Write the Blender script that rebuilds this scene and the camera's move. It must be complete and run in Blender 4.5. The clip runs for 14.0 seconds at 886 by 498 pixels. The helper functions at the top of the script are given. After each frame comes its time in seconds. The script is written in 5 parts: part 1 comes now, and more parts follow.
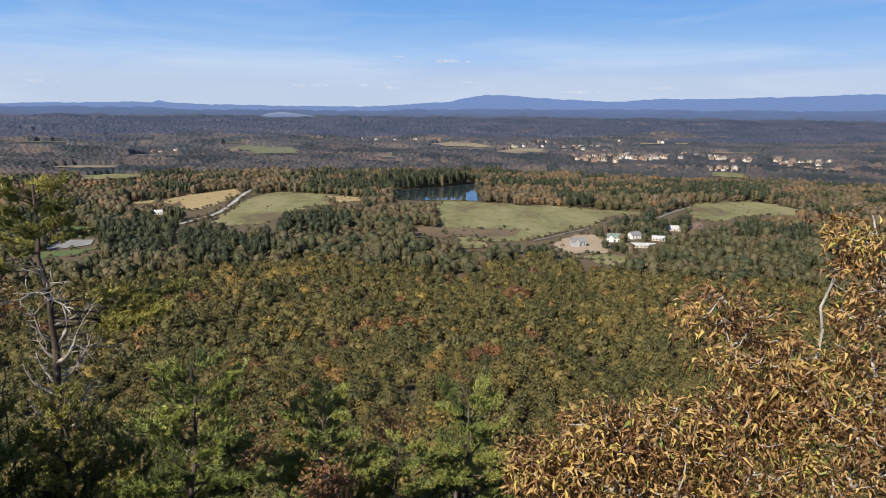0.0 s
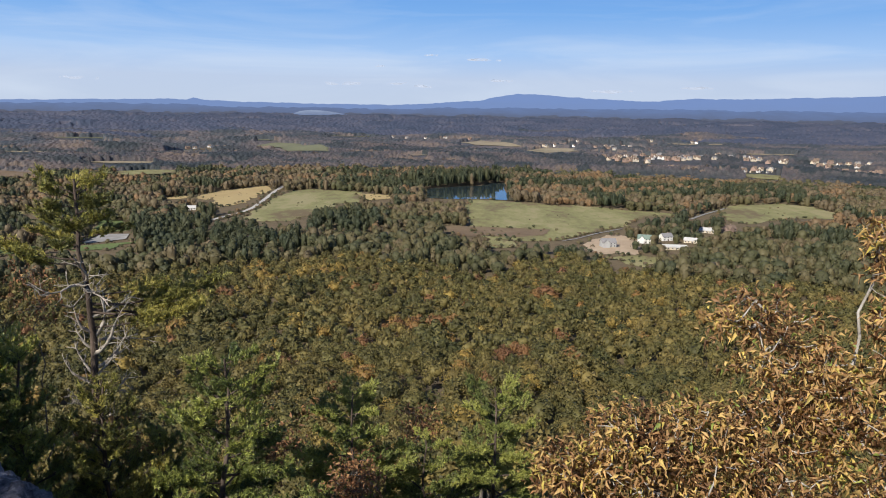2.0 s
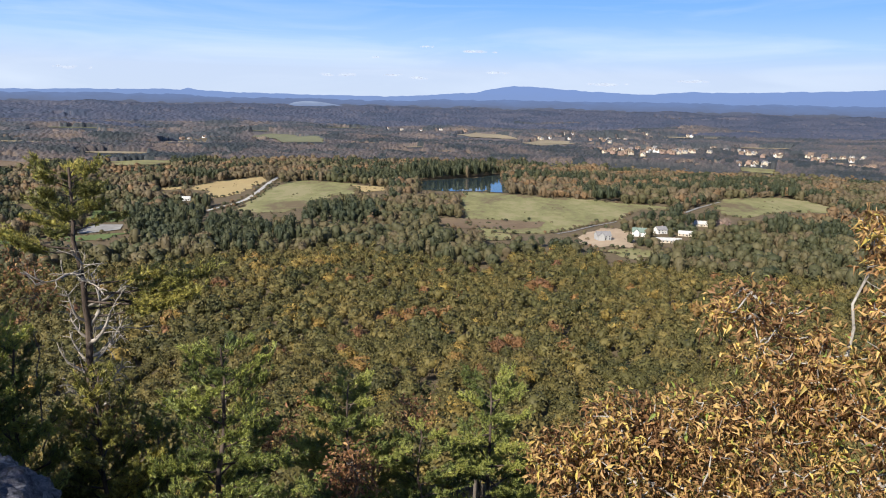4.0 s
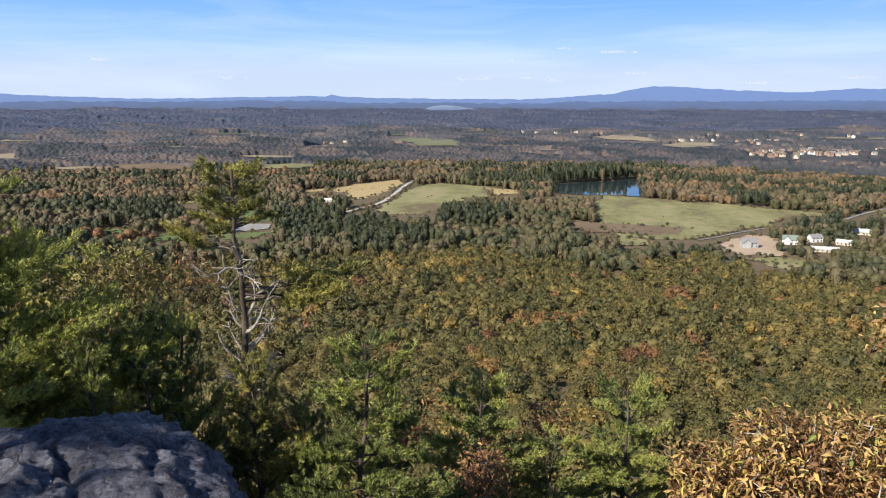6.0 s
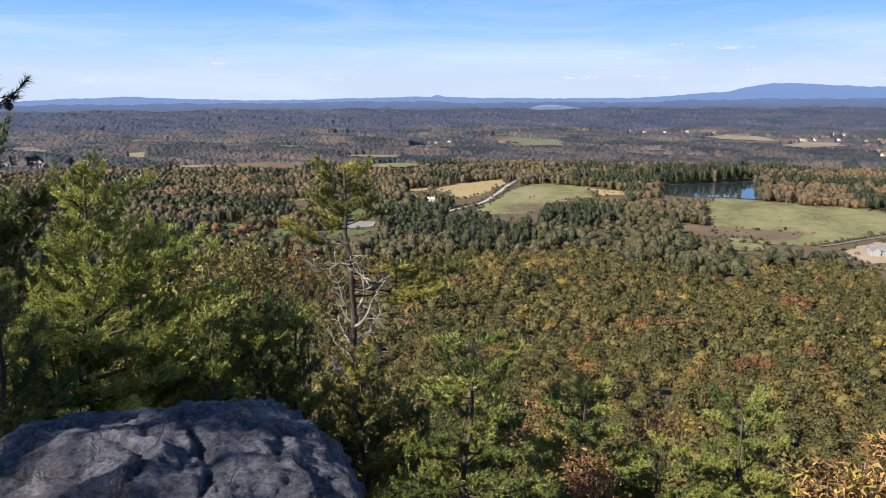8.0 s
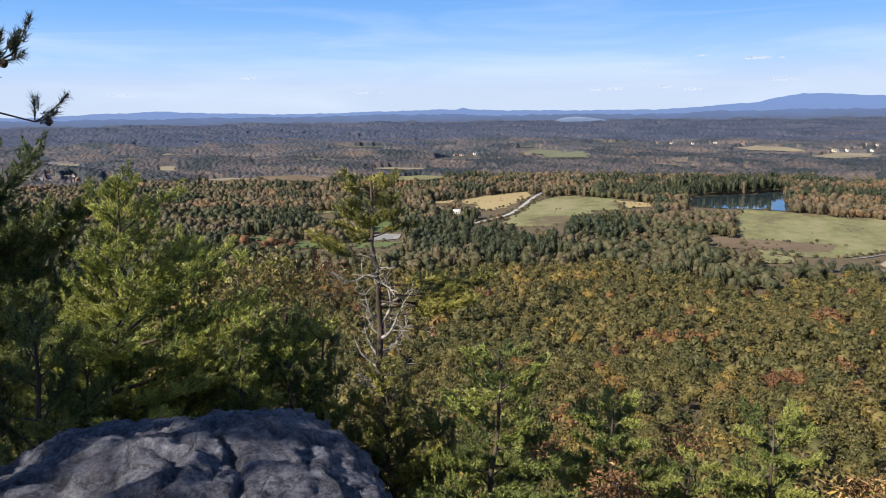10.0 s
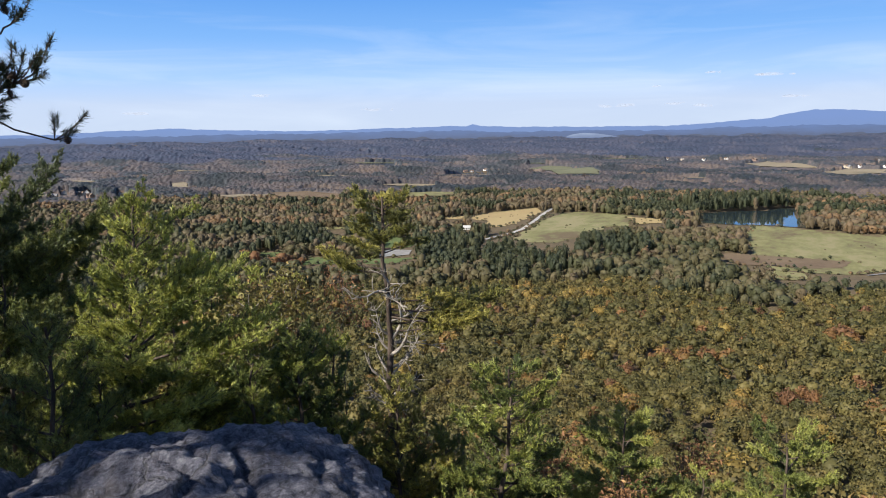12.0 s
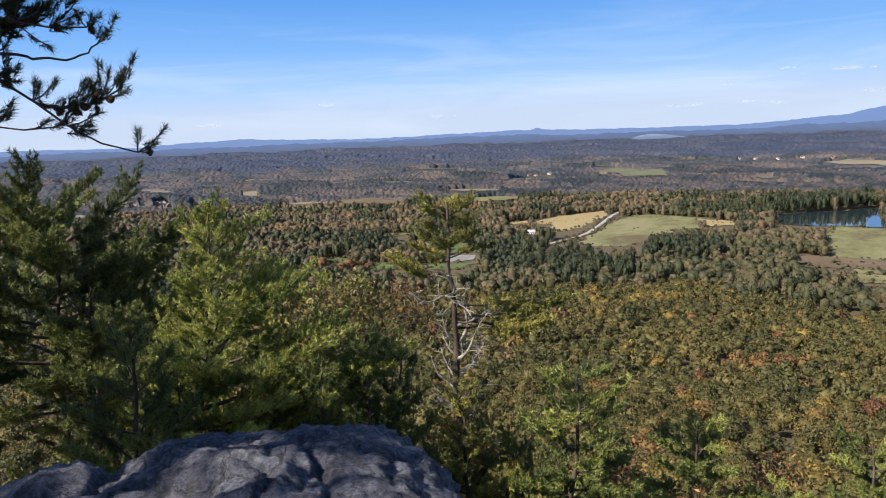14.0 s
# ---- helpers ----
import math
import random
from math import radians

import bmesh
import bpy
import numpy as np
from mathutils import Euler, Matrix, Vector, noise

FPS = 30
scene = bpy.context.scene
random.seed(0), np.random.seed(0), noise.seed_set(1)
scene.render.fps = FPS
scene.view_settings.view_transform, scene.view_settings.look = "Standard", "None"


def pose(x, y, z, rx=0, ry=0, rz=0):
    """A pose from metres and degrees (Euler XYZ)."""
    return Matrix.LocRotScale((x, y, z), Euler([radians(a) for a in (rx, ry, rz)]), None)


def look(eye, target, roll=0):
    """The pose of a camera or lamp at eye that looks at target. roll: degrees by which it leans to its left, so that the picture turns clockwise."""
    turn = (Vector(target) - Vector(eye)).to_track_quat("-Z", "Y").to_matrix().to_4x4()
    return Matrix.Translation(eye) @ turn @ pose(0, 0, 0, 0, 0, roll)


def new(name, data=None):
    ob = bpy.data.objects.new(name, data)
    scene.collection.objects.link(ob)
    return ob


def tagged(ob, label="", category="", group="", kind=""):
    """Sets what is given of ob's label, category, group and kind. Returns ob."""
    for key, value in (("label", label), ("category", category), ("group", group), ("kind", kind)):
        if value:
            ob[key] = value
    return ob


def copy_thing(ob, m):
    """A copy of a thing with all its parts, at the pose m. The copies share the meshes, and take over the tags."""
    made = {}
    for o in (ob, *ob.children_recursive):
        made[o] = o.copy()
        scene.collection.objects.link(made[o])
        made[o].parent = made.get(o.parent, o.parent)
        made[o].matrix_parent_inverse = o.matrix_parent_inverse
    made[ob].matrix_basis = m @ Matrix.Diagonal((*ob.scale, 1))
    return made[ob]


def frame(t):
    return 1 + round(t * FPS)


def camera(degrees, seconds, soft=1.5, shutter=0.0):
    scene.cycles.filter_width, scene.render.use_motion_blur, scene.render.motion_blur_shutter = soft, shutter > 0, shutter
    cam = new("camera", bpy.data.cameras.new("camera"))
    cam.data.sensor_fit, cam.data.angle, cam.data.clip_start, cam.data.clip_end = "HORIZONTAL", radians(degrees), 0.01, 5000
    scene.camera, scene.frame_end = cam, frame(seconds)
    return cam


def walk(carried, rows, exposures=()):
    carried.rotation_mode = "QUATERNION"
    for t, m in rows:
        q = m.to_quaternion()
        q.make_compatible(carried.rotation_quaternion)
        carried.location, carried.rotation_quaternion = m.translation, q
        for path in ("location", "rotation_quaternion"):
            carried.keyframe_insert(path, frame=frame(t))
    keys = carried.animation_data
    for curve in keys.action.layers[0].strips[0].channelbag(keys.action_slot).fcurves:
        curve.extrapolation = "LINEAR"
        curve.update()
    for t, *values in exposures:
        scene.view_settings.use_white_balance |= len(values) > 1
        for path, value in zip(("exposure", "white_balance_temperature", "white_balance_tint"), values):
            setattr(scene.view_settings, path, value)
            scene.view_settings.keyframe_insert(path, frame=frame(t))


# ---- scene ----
# A rocky summit ledge over an autumn valley: x right, y ahead, z up, the first camera at the origin.
cam = camera(64.11, 14.0, soft=1.0)
PATH = [
    (0.0, 0.001, 0.001, 0.002, 78.71, -0.56, 0.00),
    (0.5, -0.006, -0.016, 0.010, 78.90, -0.89, 1.33),
    (1.0, -0.015, -0.010, 0.001, 78.81, -1.05, 1.65),
    (1.5, -0.031, -0.002, -0.001, 78.55, -1.08, 2.45),
    (2.0, -0.023, -0.027, 0.006, 78.58, -0.90, 2.44),
    (4.3, -0.044, -0.029, -0.022, 77.92, -1.26, 2.08),
    (4.5, -0.037, -0.026, -0.024, 78.04, -0.94, 3.27),
    (5.0, -0.064, -0.034, -0.026, 78.21, -0.72, 6.45),
    (5.5, -0.106, -0.030, -0.035, 78.21, -0.68, 9.31),
    (6.0, -0.145, -0.038, -0.038, 78.06, -0.21, 12.74),
    (6.5, -0.187, -0.048, -0.035, 77.49, 0.62, 15.97),
    (7.0, -0.208, -0.048, -0.032, 78.34, 0.17, 19.17),
    (7.5, -0.213, -0.035, -0.038, 78.53, 0.87, 20.12),
    (8.0, -0.232, -0.043, -0.047, 78.05, 0.26, 21.01),
    (8.5, -0.227, -0.064, -0.038, 79.34, 0.61, 20.40),
    (8.7, -0.234, -0.060, -0.046, 79.30, 1.90, 22.01),
    (11.0, -0.234, -0.090, -0.045, 79.10, 0.18, 23.26),
    (11.5, -0.226, -0.103, -0.038, 79.60, 0.44, 24.03),
    (12.0, -0.220, -0.108, -0.038, 80.37, 0.73, 23.85),
    (12.5, -0.210, -0.117, -0.032, 80.78, 0.63, 23.72),
    (13.0, -0.217, -0.118, -0.041, 80.56, 0.92, 24.85),
    (13.5, -0.220, -0.121, -0.039, 81.09, 1.37, 26.56),
    (14.0, -0.227, -0.129, -0.041, 80.90, 2.09, 28.91),
]
walk(cam, [(t, pose(*p)) for t, *p in PATH],
     exposures=[(0.0, 0.30), (2.2, 0.32), (4.5, 0.60), (8.7, 0.60), (11.0, 0.54), (14.0, 0.54)])

# ---- light ----
SUN_LEFT, SUN_UP = 147.0, 36.0
world = bpy.data.worlds.new("sky")
scene.world = world
world.use_nodes = True
wn, wl = world.node_tree.nodes, world.node_tree.links
sky = wn.new("ShaderNodeTexSky")
sky.sky_type, sky.sun_disc = "NISHITA", False
sky.sun_elevation, sky.sun_rotation = radians(SUN_UP), radians(-SUN_LEFT)
sky.air_density, sky.dust_density, sky.ozone_density, sky.altitude = 1.0, 0.6, 1.5, 600
wn["Background"].inputs["Strength"].default_value = 1.0


def sky_math(op, p, q, clamp=False):
    m = wn.new("ShaderNodeMath")
    m.operation, m.use_clamp = op, clamp
    for i, v in enumerate((p, q)):
        if isinstance(v, (int, float)):
            m.inputs[i].default_value = v
        else:
            wl.new(v, m.inputs[i])
    return m.outputs[0]


def sky_mix(fac, p, q, blend="MIX"):
    m = wn.new("ShaderNodeMix")
    m.data_type, m.blend_type = "RGBA", blend
    for socket, v in ((m.inputs["Factor"], fac), (m.inputs["A"], p), (m.inputs["B"], q)):
        if isinstance(v, (int, float, tuple)):
            socket.default_value = v
        else:
            wl.new(v, socket)
    return m.outputs["Result"]


# clear blue above, a pale haze on the horizon all round, thin streaks of cirrus between
tc, sep = wn.new("ShaderNodeTexCoord"), wn.new("ShaderNodeSeparateXYZ")
wl.new(tc.outputs["Generated"], sep.inputs[0])
height = sep.outputs["Z"]
low_sky = wn.new("ShaderNodeValToRGB")
HAZE = [(0.0, (0.430, 0.508, 0.640)), (0.035, (0.418, 0.503, 0.655)), (0.07, (0.30, 0.46, 0.72)), (0.12, (0.165, 0.35, 0.68)), (0.18, (0.095, 0.265, 0.62)), (0.27, (0.064, 0.20, 0.54))]
while len(low_sky.color_ramp.elements) < len(HAZE):
    low_sky.color_ramp.elements.new(0.5)
for el, (p, c) in zip(low_sky.color_ramp.elements, HAZE):
    el.position, el.color = p, (*c, 1)
wl.new(height, low_sky.inputs[0])
high_sky = sky_mix(1.0, sky.outputs[0], (0.058, 0.064, 0.076, 1), "MULTIPLY")
clear = sky_mix(sky_math("MULTIPLY", sky_math("SUBTRACT", height, 0.2), 4.0, True), low_sky.outputs[0], high_sky)
streak, smap = wn.new("ShaderNodeTexNoise"), wn.new("ShaderNodeMapping")
smap.inputs["Scale"].default_value, smap.inputs["Location"].default_value = (1.0, 1.0, 9.0), (0.3, 0.1, 0.0)
wl.new(tc.outputs["Generated"], smap.inputs["Vector"])
wl.new(smap.outputs[0], streak.inputs["Vector"])
streak.inputs["Scale"].default_value, streak.inputs["Detail"].default_value, streak.inputs["Roughness"].default_value, streak.inputs["Distortion"].default_value = 3.0, 8.0, 0.55, 0.6
veil = sky_math("MULTIPLY", sky_math("SUBTRACT", streak.outputs["Fac"], 0.46), 1.6, True)
veil = sky_math("MULTIPLY", veil, sky_math("SUBTRACT", 1.0, sky_math("MULTIPLY", sky_math("ABSOLUTE", sky_math("SUBTRACT", height, 0.06), 0.0), 7.0), True), True)
wl.new(sky_mix(veil, clear, (0.58, 0.65, 0.75, 1)), wn["Background"].inputs["Color"])

a, e = radians(SUN_LEFT), radians(SUN_UP)
sun_from = Vector((-math.sin(a) * math.cos(e), math.cos(a) * math.cos(e), math.sin(e)))
sun = new("sun", bpy.data.lights.new("sun", "SUN"))
sun.data.energy, sun.data.angle, sun.data.color = 5.0, radians(0.53), (1.0, 0.94, 0.84)
sun.matrix_world = look(sun_from * 100, (0, 0, 0))

# ---- materials ----


def nodes_of(name):
    m = bpy.data.materials.new(name)
    m.use_nodes = True
    t = m.node_tree
    return m, t.nodes, t.links, t.nodes["Principled BSDF"]


def ramp(nd, stops, mode="LINEAR"):
    r = nd.new("ShaderNodeValToRGB")
    r.color_ramp.interpolation = mode
    while len(r.color_ramp.elements) < len(stops):
        r.color_ramp.elements.new(0.5)
    for el, (p, c) in zip(r.color_ramp.elements, stops):
        el.position, el.color = p, (*c, 1)
    return r


def noise_tex(nd, ln, scale, detail=5.0, rough=0.6, coord="Object", stretch=(1, 1, 1)):
    tc, mp, nt = nd.new("ShaderNodeTexCoord"), nd.new("ShaderNodeMapping"), nd.new("ShaderNodeTexNoise")
    mp.inputs["Scale"].default_value = stretch
    nt.inputs["Scale"].default_value, nt.inputs["Detail"].default_value, nt.inputs["Roughness"].default_value = scale, detail, rough
    ln.new(tc.outputs[coord], mp.inputs["Vector"])
    ln.new(mp.outputs[0], nt.inputs["Vector"])
    return nt


def math_node(nd, ln, op, p, q, clamp=False):
    m = nd.new("ShaderNodeMath")
    m.operation, m.use_clamp = op, clamp
    for i, v in enumerate((p, q)):
        if isinstance(v, (int, float)):
            m.inputs[i].default_value = v
        else:
            ln.new(v, m.inputs[i])
    return m.outputs[0]


def bump(nd, ln, height, strength, distance, bsdf):
    b = nd.new("ShaderNodeBump")
    b.inputs["Strength"].default_value, b.inputs["Distance"].default_value = strength, distance
    ln.new(height, b.inputs["Height"])
    ln.new(b.outputs[0], bsdf.inputs["Normal"])


def foliage(name, stops, source, spread=0.1, through_light=0.25, rough=0.6, gloss=0.3, clump=0.0, relief=0.0, vary=0.7, depth=1.6, span=1.0):
    """Leaves: the hue by plant (a tint on the mesh, or the object's own chance) and a little by leaf; some light comes through."""
    m, nd, ln, b = nodes_of(name)
    if source == "tint":
        at = nd.new("ShaderNodeAttribute")
        at.attribute_name = "tint"
        base = at.outputs["Fac"]
    elif source == "object":
        base = math_node(nd, ln, "ADD", math_node(nd, ln, "MULTIPLY", nd.new("ShaderNodeObjectInfo").outputs["Random"], span), (1 - span) * 0.42)
    else:
        base = 0.5
    isl = nd.new("ShaderNodeNewGeometry").outputs["Random Per Island"]
    jit = math_node(nd, ln, "MULTIPLY", math_node(nd, ln, "SUBTRACT", isl, 0.5), spread)
    fac = math_node(nd, ln, "ADD", base, jit, True)
    r = ramp(nd, stops)
    ln.new(fac, r.inputs[0])
    hsv = nd.new("ShaderNodeHueSaturation")
    ln.new(r.outputs[0], hsv.inputs["Color"])
    value = math_node(nd, ln, "ADD", math_node(nd, ln, "MULTIPLY", isl, vary), 1 - vary / 2)
    if clump:
        sp = noise_tex(nd, ln, clump, 3.0, 0.7)
        value = math_node(nd, ln, "MULTIPLY", value, math_node(nd, ln, "ADD", math_node(nd, ln, "MULTIPLY", sp.outputs["Fac"], depth), 1 - depth / 2))
        if relief:
            bump(nd, ln, sp.outputs["Fac"], 1.0, relief, b)
    ln.new(value, hsv.inputs["Value"])
    ln.new(hsv.outputs[0], b.inputs["Base Color"])
    b.inputs["Roughness"].default_value = rough
    b.inputs["Specular IOR Level"].default_value = gloss
    tr, mix = nd.new("ShaderNodeBsdfTranslucent"), nd.new("ShaderNodeMixShader")
    ln.new(hsv.outputs[0], tr.inputs["Color"])
    mix.inputs[0].default_value = through_light
    ln.new(b.outputs[0], mix.inputs[1])
    ln.new(tr.outputs[0], mix.inputs[2])
    ln.new(mix.outputs[0], nd["Material Output"].inputs["Surface"])
    return m


def mottled(name, stops, scale, rough=0.9, bump_scale=0.0, bump_by=0.3, bump_depth=0.02, coord="Object", stretch=(1, 1, 1), detail=6.0, fine=0.0):
    """A surface whose colour follows a noise at one scale, with finer grain and relief."""
    m, nd, ln, b = nodes_of(name)
    n = noise_tex(nd, ln, scale, detail, 0.6, coord, stretch)
    fac = n.outputs["Fac"]
    if fine:
        g = noise_tex(nd, ln, fine, 4.0, 0.7, coord, stretch)
        fac = math_node(nd, ln, "ADD", math_node(nd, ln, "MULTIPLY", fac, 0.65), math_node(nd, ln, "MULTIPLY", g.outputs["Fac"], 0.35))
    r = ramp(nd, stops)
    ln.new(fac, r.inputs[0])
    ln.new(r.outputs[0], b.inputs["Base Color"])
    b.inputs["Roughness"].default_value = rough
    b.inputs["Specular IOR Level"].default_value = 0.25
    if bump_scale:
        h = noise_tex(nd, ln, bump_scale, 6.0, 0.65, coord, stretch)
        bump(nd, ln, h.outputs["Fac"], bump_by, bump_depth, b)
    return m


OAK = [(0.0, (0.058, 0.064, 0.024)), (0.3, (0.125, 0.110, 0.037)), (0.55, (0.187, 0.143, 0.047)), (0.70, (0.302, 0.215, 0.056)),
       (0.82, (0.244, 0.128, 0.051)), (1.0, (0.166, 0.085, 0.051))]
WOODS = [(0.0, (0.043, 0.055, 0.030)), (0.25, (0.081, 0.083, 0.038)), (0.42, (0.131, 0.113, 0.053)), (0.55, (0.147, 0.113, 0.063)), (0.7, (0.164, 0.125, 0.076)),
         (0.88, (0.256, 0.145, 0.063)), (1.0, (0.220, 0.091, 0.046))]
# far woods: greyer, bluer ramps put the haze into the leaf colour
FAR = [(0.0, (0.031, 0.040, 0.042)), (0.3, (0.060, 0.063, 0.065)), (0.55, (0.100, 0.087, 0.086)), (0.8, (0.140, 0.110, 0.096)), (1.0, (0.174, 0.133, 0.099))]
HAZED = [(0.0, (0.052, 0.066, 0.099)), (0.5, (0.077, 0.085, 0.122)), (1.0, (0.109, 0.107, 0.133))]
M_OAK = foliage("oak_leaf", OAK, "tint", 0.08, clump=0.9, relief=0.15, vary=0.75, depth=1.0)
M_OAK_OB = foliage("oak_leaf_single", OAK, "object", 0.08, clump=3.0, relief=0.08, vary=0.9, depth=1.2, span=0.42)
M_WOODS = foliage("valley_leaf", WOODS, "tint", 0.05, clump=0.4, vary=0.3, depth=0.6)
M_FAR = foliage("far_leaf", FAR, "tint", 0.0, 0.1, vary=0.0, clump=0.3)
M_HALF_HAZED = foliage("half_hazed_leaf", [(0.0, (0.049, 0.058, 0.065)), (0.3, (0.076, 0.080, 0.085)), (0.55, (0.114, 0.101, 0.101)), (0.8, (0.148, 0.121, 0.110)), (1.0, (0.185, 0.142, 0.114))], "tint", 0.0, 0.1, vary=0.0, clump=0.2)
M_HAZED = foliage("hazed_leaf", HAZED, "tint", 0.0, 0.1, vary=0.0)
M_NEEDLE = foliage("pine_needle_green", [(0.0, (0.145, 0.175, 0.042)), (0.5, (0.280, 0.305, 0.066)), (1.0, (0.430, 0.425, 0.095))], "object", 0.7, 0.22, 0.45, 0.4)
M_NEEDLE_BLUE = foliage("pine_needle_fresh", [(0.0, (0.064, 0.086, 0.026)), (0.5, (0.150, 0.178, 0.045)), (1.0, (0.330, 0.345, 0.080))], "object", 0.7, 0.22, 0.45, 0.4)
M_NEEDLE_DARK = foliage("pine_needle_dark", [(0.0, (0.110, 0.138, 0.044)), (0.5, (0.225, 0.250, 0.062)), (1.0, (0.350, 0.350, 0.085))], "object", 0.6, 0.18, 0.5, 0.4)
M_NEEDLE_OLD = foliage("pine_needle_olive", [(0.0, (0.130, 0.130, 0.040)), (0.5, (0.250, 0.240, 0.060)), (1.0, (0.400, 0.350, 0.085))], "object", 0.7, 0.22, 0.45, 0.4)
# darker copies of the needles with the shade put into their colour
M_NEEDLE_DEEP_SHADE = foliage("pine_needle_deep_shade", [(0.0, (0.016, 0.022, 0.014)), (0.5, (0.034, 0.042, 0.020)), (1.0, (0.060, 0.066, 0.028))], "object", 0.6, 0.15, 0.55, 0.3)
M_NEEDLE_SHADY = foliage("pine_needle_shaded", [(0.0, (0.070, 0.088, 0.034)), (0.5, (0.145, 0.168, 0.048)), (1.0, (0.260, 0.270, 0.070))], "object", 0.6, 0.18, 0.5, 0.4)
GOLD = [(0.0, (0.160, 0.081, 0.037)), (0.25, (0.332, 0.184, 0.082)), (0.5, (0.492, 0.312, 0.127)), (0.72, (0.618, 0.427, 0.151)), (0.9, (0.618, 0.485, 0.118)), (1.0, (0.229, 0.278, 0.065))]
M_GOLD = foliage("gold_leaf", GOLD, "tint", 0.3, 0.35, 0.55, 0.35, vary=0.65)
M_OLIVE = foliage("olive_leaf", [(0.0, (0.120, 0.085, 0.035)), (0.4, (0.200, 0.175, 0.055)), (0.75, (0.290, 0.240, 0.070)), (1.0, (0.260, 0.140, 0.060))], "tint", 0.5, 0.3, 0.5, 0.3)
M_RUST = foliage("rust_leaf", [(0.0, (0.140, 0.070, 0.036)), (0.5, (0.300, 0.150, 0.070)), (1.0, (0.400, 0.250, 0.110))], "tint", 0.5, 0.3, 0.5, 0.3)
M_BARK = mottled("pine_bark", [(0.3, (0.036, 0.028, 0.023)), (0.55, (0.100, 0.074, 0.058)), (0.75, (0.210, 0.165, 0.130))], 9, 0.9, 40, 0.7, 0.02, stretch=(1, 1, 0.3))
M_GREY_BARK = mottled("grey_bark", [(0.3, (0.170, 0.150, 0.130)), (0.5, (0.360, 0.330, 0.290)), (0.75, (0.560, 0.530, 0.480))], 7, 0.85, 50, 0.5, 0.01, stretch=(1, 1, 0.4))
M_DEAD = mottled("dead_wood", [(0.3, (0.190, 0.165, 0.140)), (0.7, (0.470, 0.420, 0.360))], 12, 0.85, 60, 0.5, 0.01)
M_TRUNK = mottled("oak_bark", [(0.3, (0.060, 0.050, 0.042)), (0.7, (0.180, 0.155, 0.130))], 2, 0.9, 8, 0.6, 0.05)
M_FLOOR = mottled("forest_floor", [(0.3, (0.080, 0.058, 0.036)), (0.5, (0.140, 0.104, 0.062)), (0.7, (0.150, 0.128, 0.070))], 0.12, 0.95, 1.5, 0.6, 0.3, fine=2.0)
M_FIELD = mottled("meadow_grass", [(0.41, (0.150, 0.112, 0.064)), (0.455, (0.185, 0.168, 0.078)), (0.51, (0.220, 0.212, 0.090)), (0.59, (0.285, 0.250, 0.130))], 0.022, 0.95, 0.5, 0.5, 0.4, fine=0.1, stretch=(0.7, 0.35, 1))
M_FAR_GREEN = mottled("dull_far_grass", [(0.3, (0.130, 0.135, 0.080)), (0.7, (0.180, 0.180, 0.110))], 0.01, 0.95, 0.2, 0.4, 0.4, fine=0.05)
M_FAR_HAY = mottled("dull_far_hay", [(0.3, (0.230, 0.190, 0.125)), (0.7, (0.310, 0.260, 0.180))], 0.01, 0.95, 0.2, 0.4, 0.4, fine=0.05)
M_GRAVEL = mottled("pale_gravel", [(0.3, (0.220, 0.210, 0.200)), (0.7, (0.340, 0.330, 0.310))], 0.1, 0.9, 2, 0.2, 0.02)
M_HAY = mottled("mown_hay", [(0.3, (0.340, 0.245, 0.115)), (0.6, (0.430, 0.330, 0.160)), (0.8, (0.360, 0.310, 0.140))], 0.02, 0.95, 0.5, 0.4, 0.3, fine=0.2, stretch=(1, 0.4, 1))
M_YARD = mottled("bare_yard_soil", [(0.3, (0.330, 0.240, 0.160)), (0.6, (0.440, 0.340, 0.240)), (0.8, (0.400, 0.330, 0.200))], 0.06, 0.95, 0.8, 0.4, 0.1, fine=0.4)
M_SCRUB = mottled("brown_scrub", [(0.3, (0.125, 0.085, 0.055)), (0.6, (0.200, 0.145, 0.090)), (0.8, (0.210, 0.190, 0.090))], 0.03, 0.95, 0.4, 0.6, 0.6, fine=0.25)
M_LAWN = mottled("green_lawn", [(0.3, (0.085, 0.120, 0.040)), (0.7, (0.150, 0.185, 0.070))], 0.03, 0.95, 0.6, 0.4, 0.3, fine=0.3)
M_ROAD = mottled("pale_concrete_road", [(0.3, (0.380, 0.360, 0.330)), (0.7, (0.520, 0.500, 0.470))], 0.1, 0.9, 2, 0.2, 0.02)
M_WALL = {}
for key, c in (("white", (0.74, 0.72, 0.68)), ("cream", (0.60, 0.52, 0.40)), ("brick", (0.32, 0.225, 0.18)), ("grey", (0.42, 0.42, 0.41))):
    M_WALL[key] = mottled(key + "_siding", [(0.3, tuple(v * 0.85 for v in c)), (0.7, c)], 0.6, 0.8, 4, 0.2, 0.02)
M_ROOF = {}
for key, c in (("brown", (0.20, 0.145, 0.11)), ("grey", (0.26, 0.25, 0.25)), ("pale", (0.55, 0.54, 0.52)), ("green", (0.20, 0.26, 0.22))):
    M_ROOF[key] = mottled(key + "_shingle", [(0.3, tuple(v * 0.75 for v in c)), (0.7, c)], 1.2, 0.85, 6, 0.3, 0.03)
M_PANE, nd, ln, b = nodes_of("window_glass")
b.inputs["Base Color"].default_value, b.inputs["Roughness"].default_value = (0.03, 0.035, 0.045, 1), 0.08
M_WATER, nd, ln, b = nodes_of("lake_water")
b.inputs["Base Color"].default_value, b.inputs["Roughness"].default_value = (0.030, 0.045, 0.050, 1), 0.03
wv = noise_tex(nd, ln, 0.25, 4.0, 0.6)
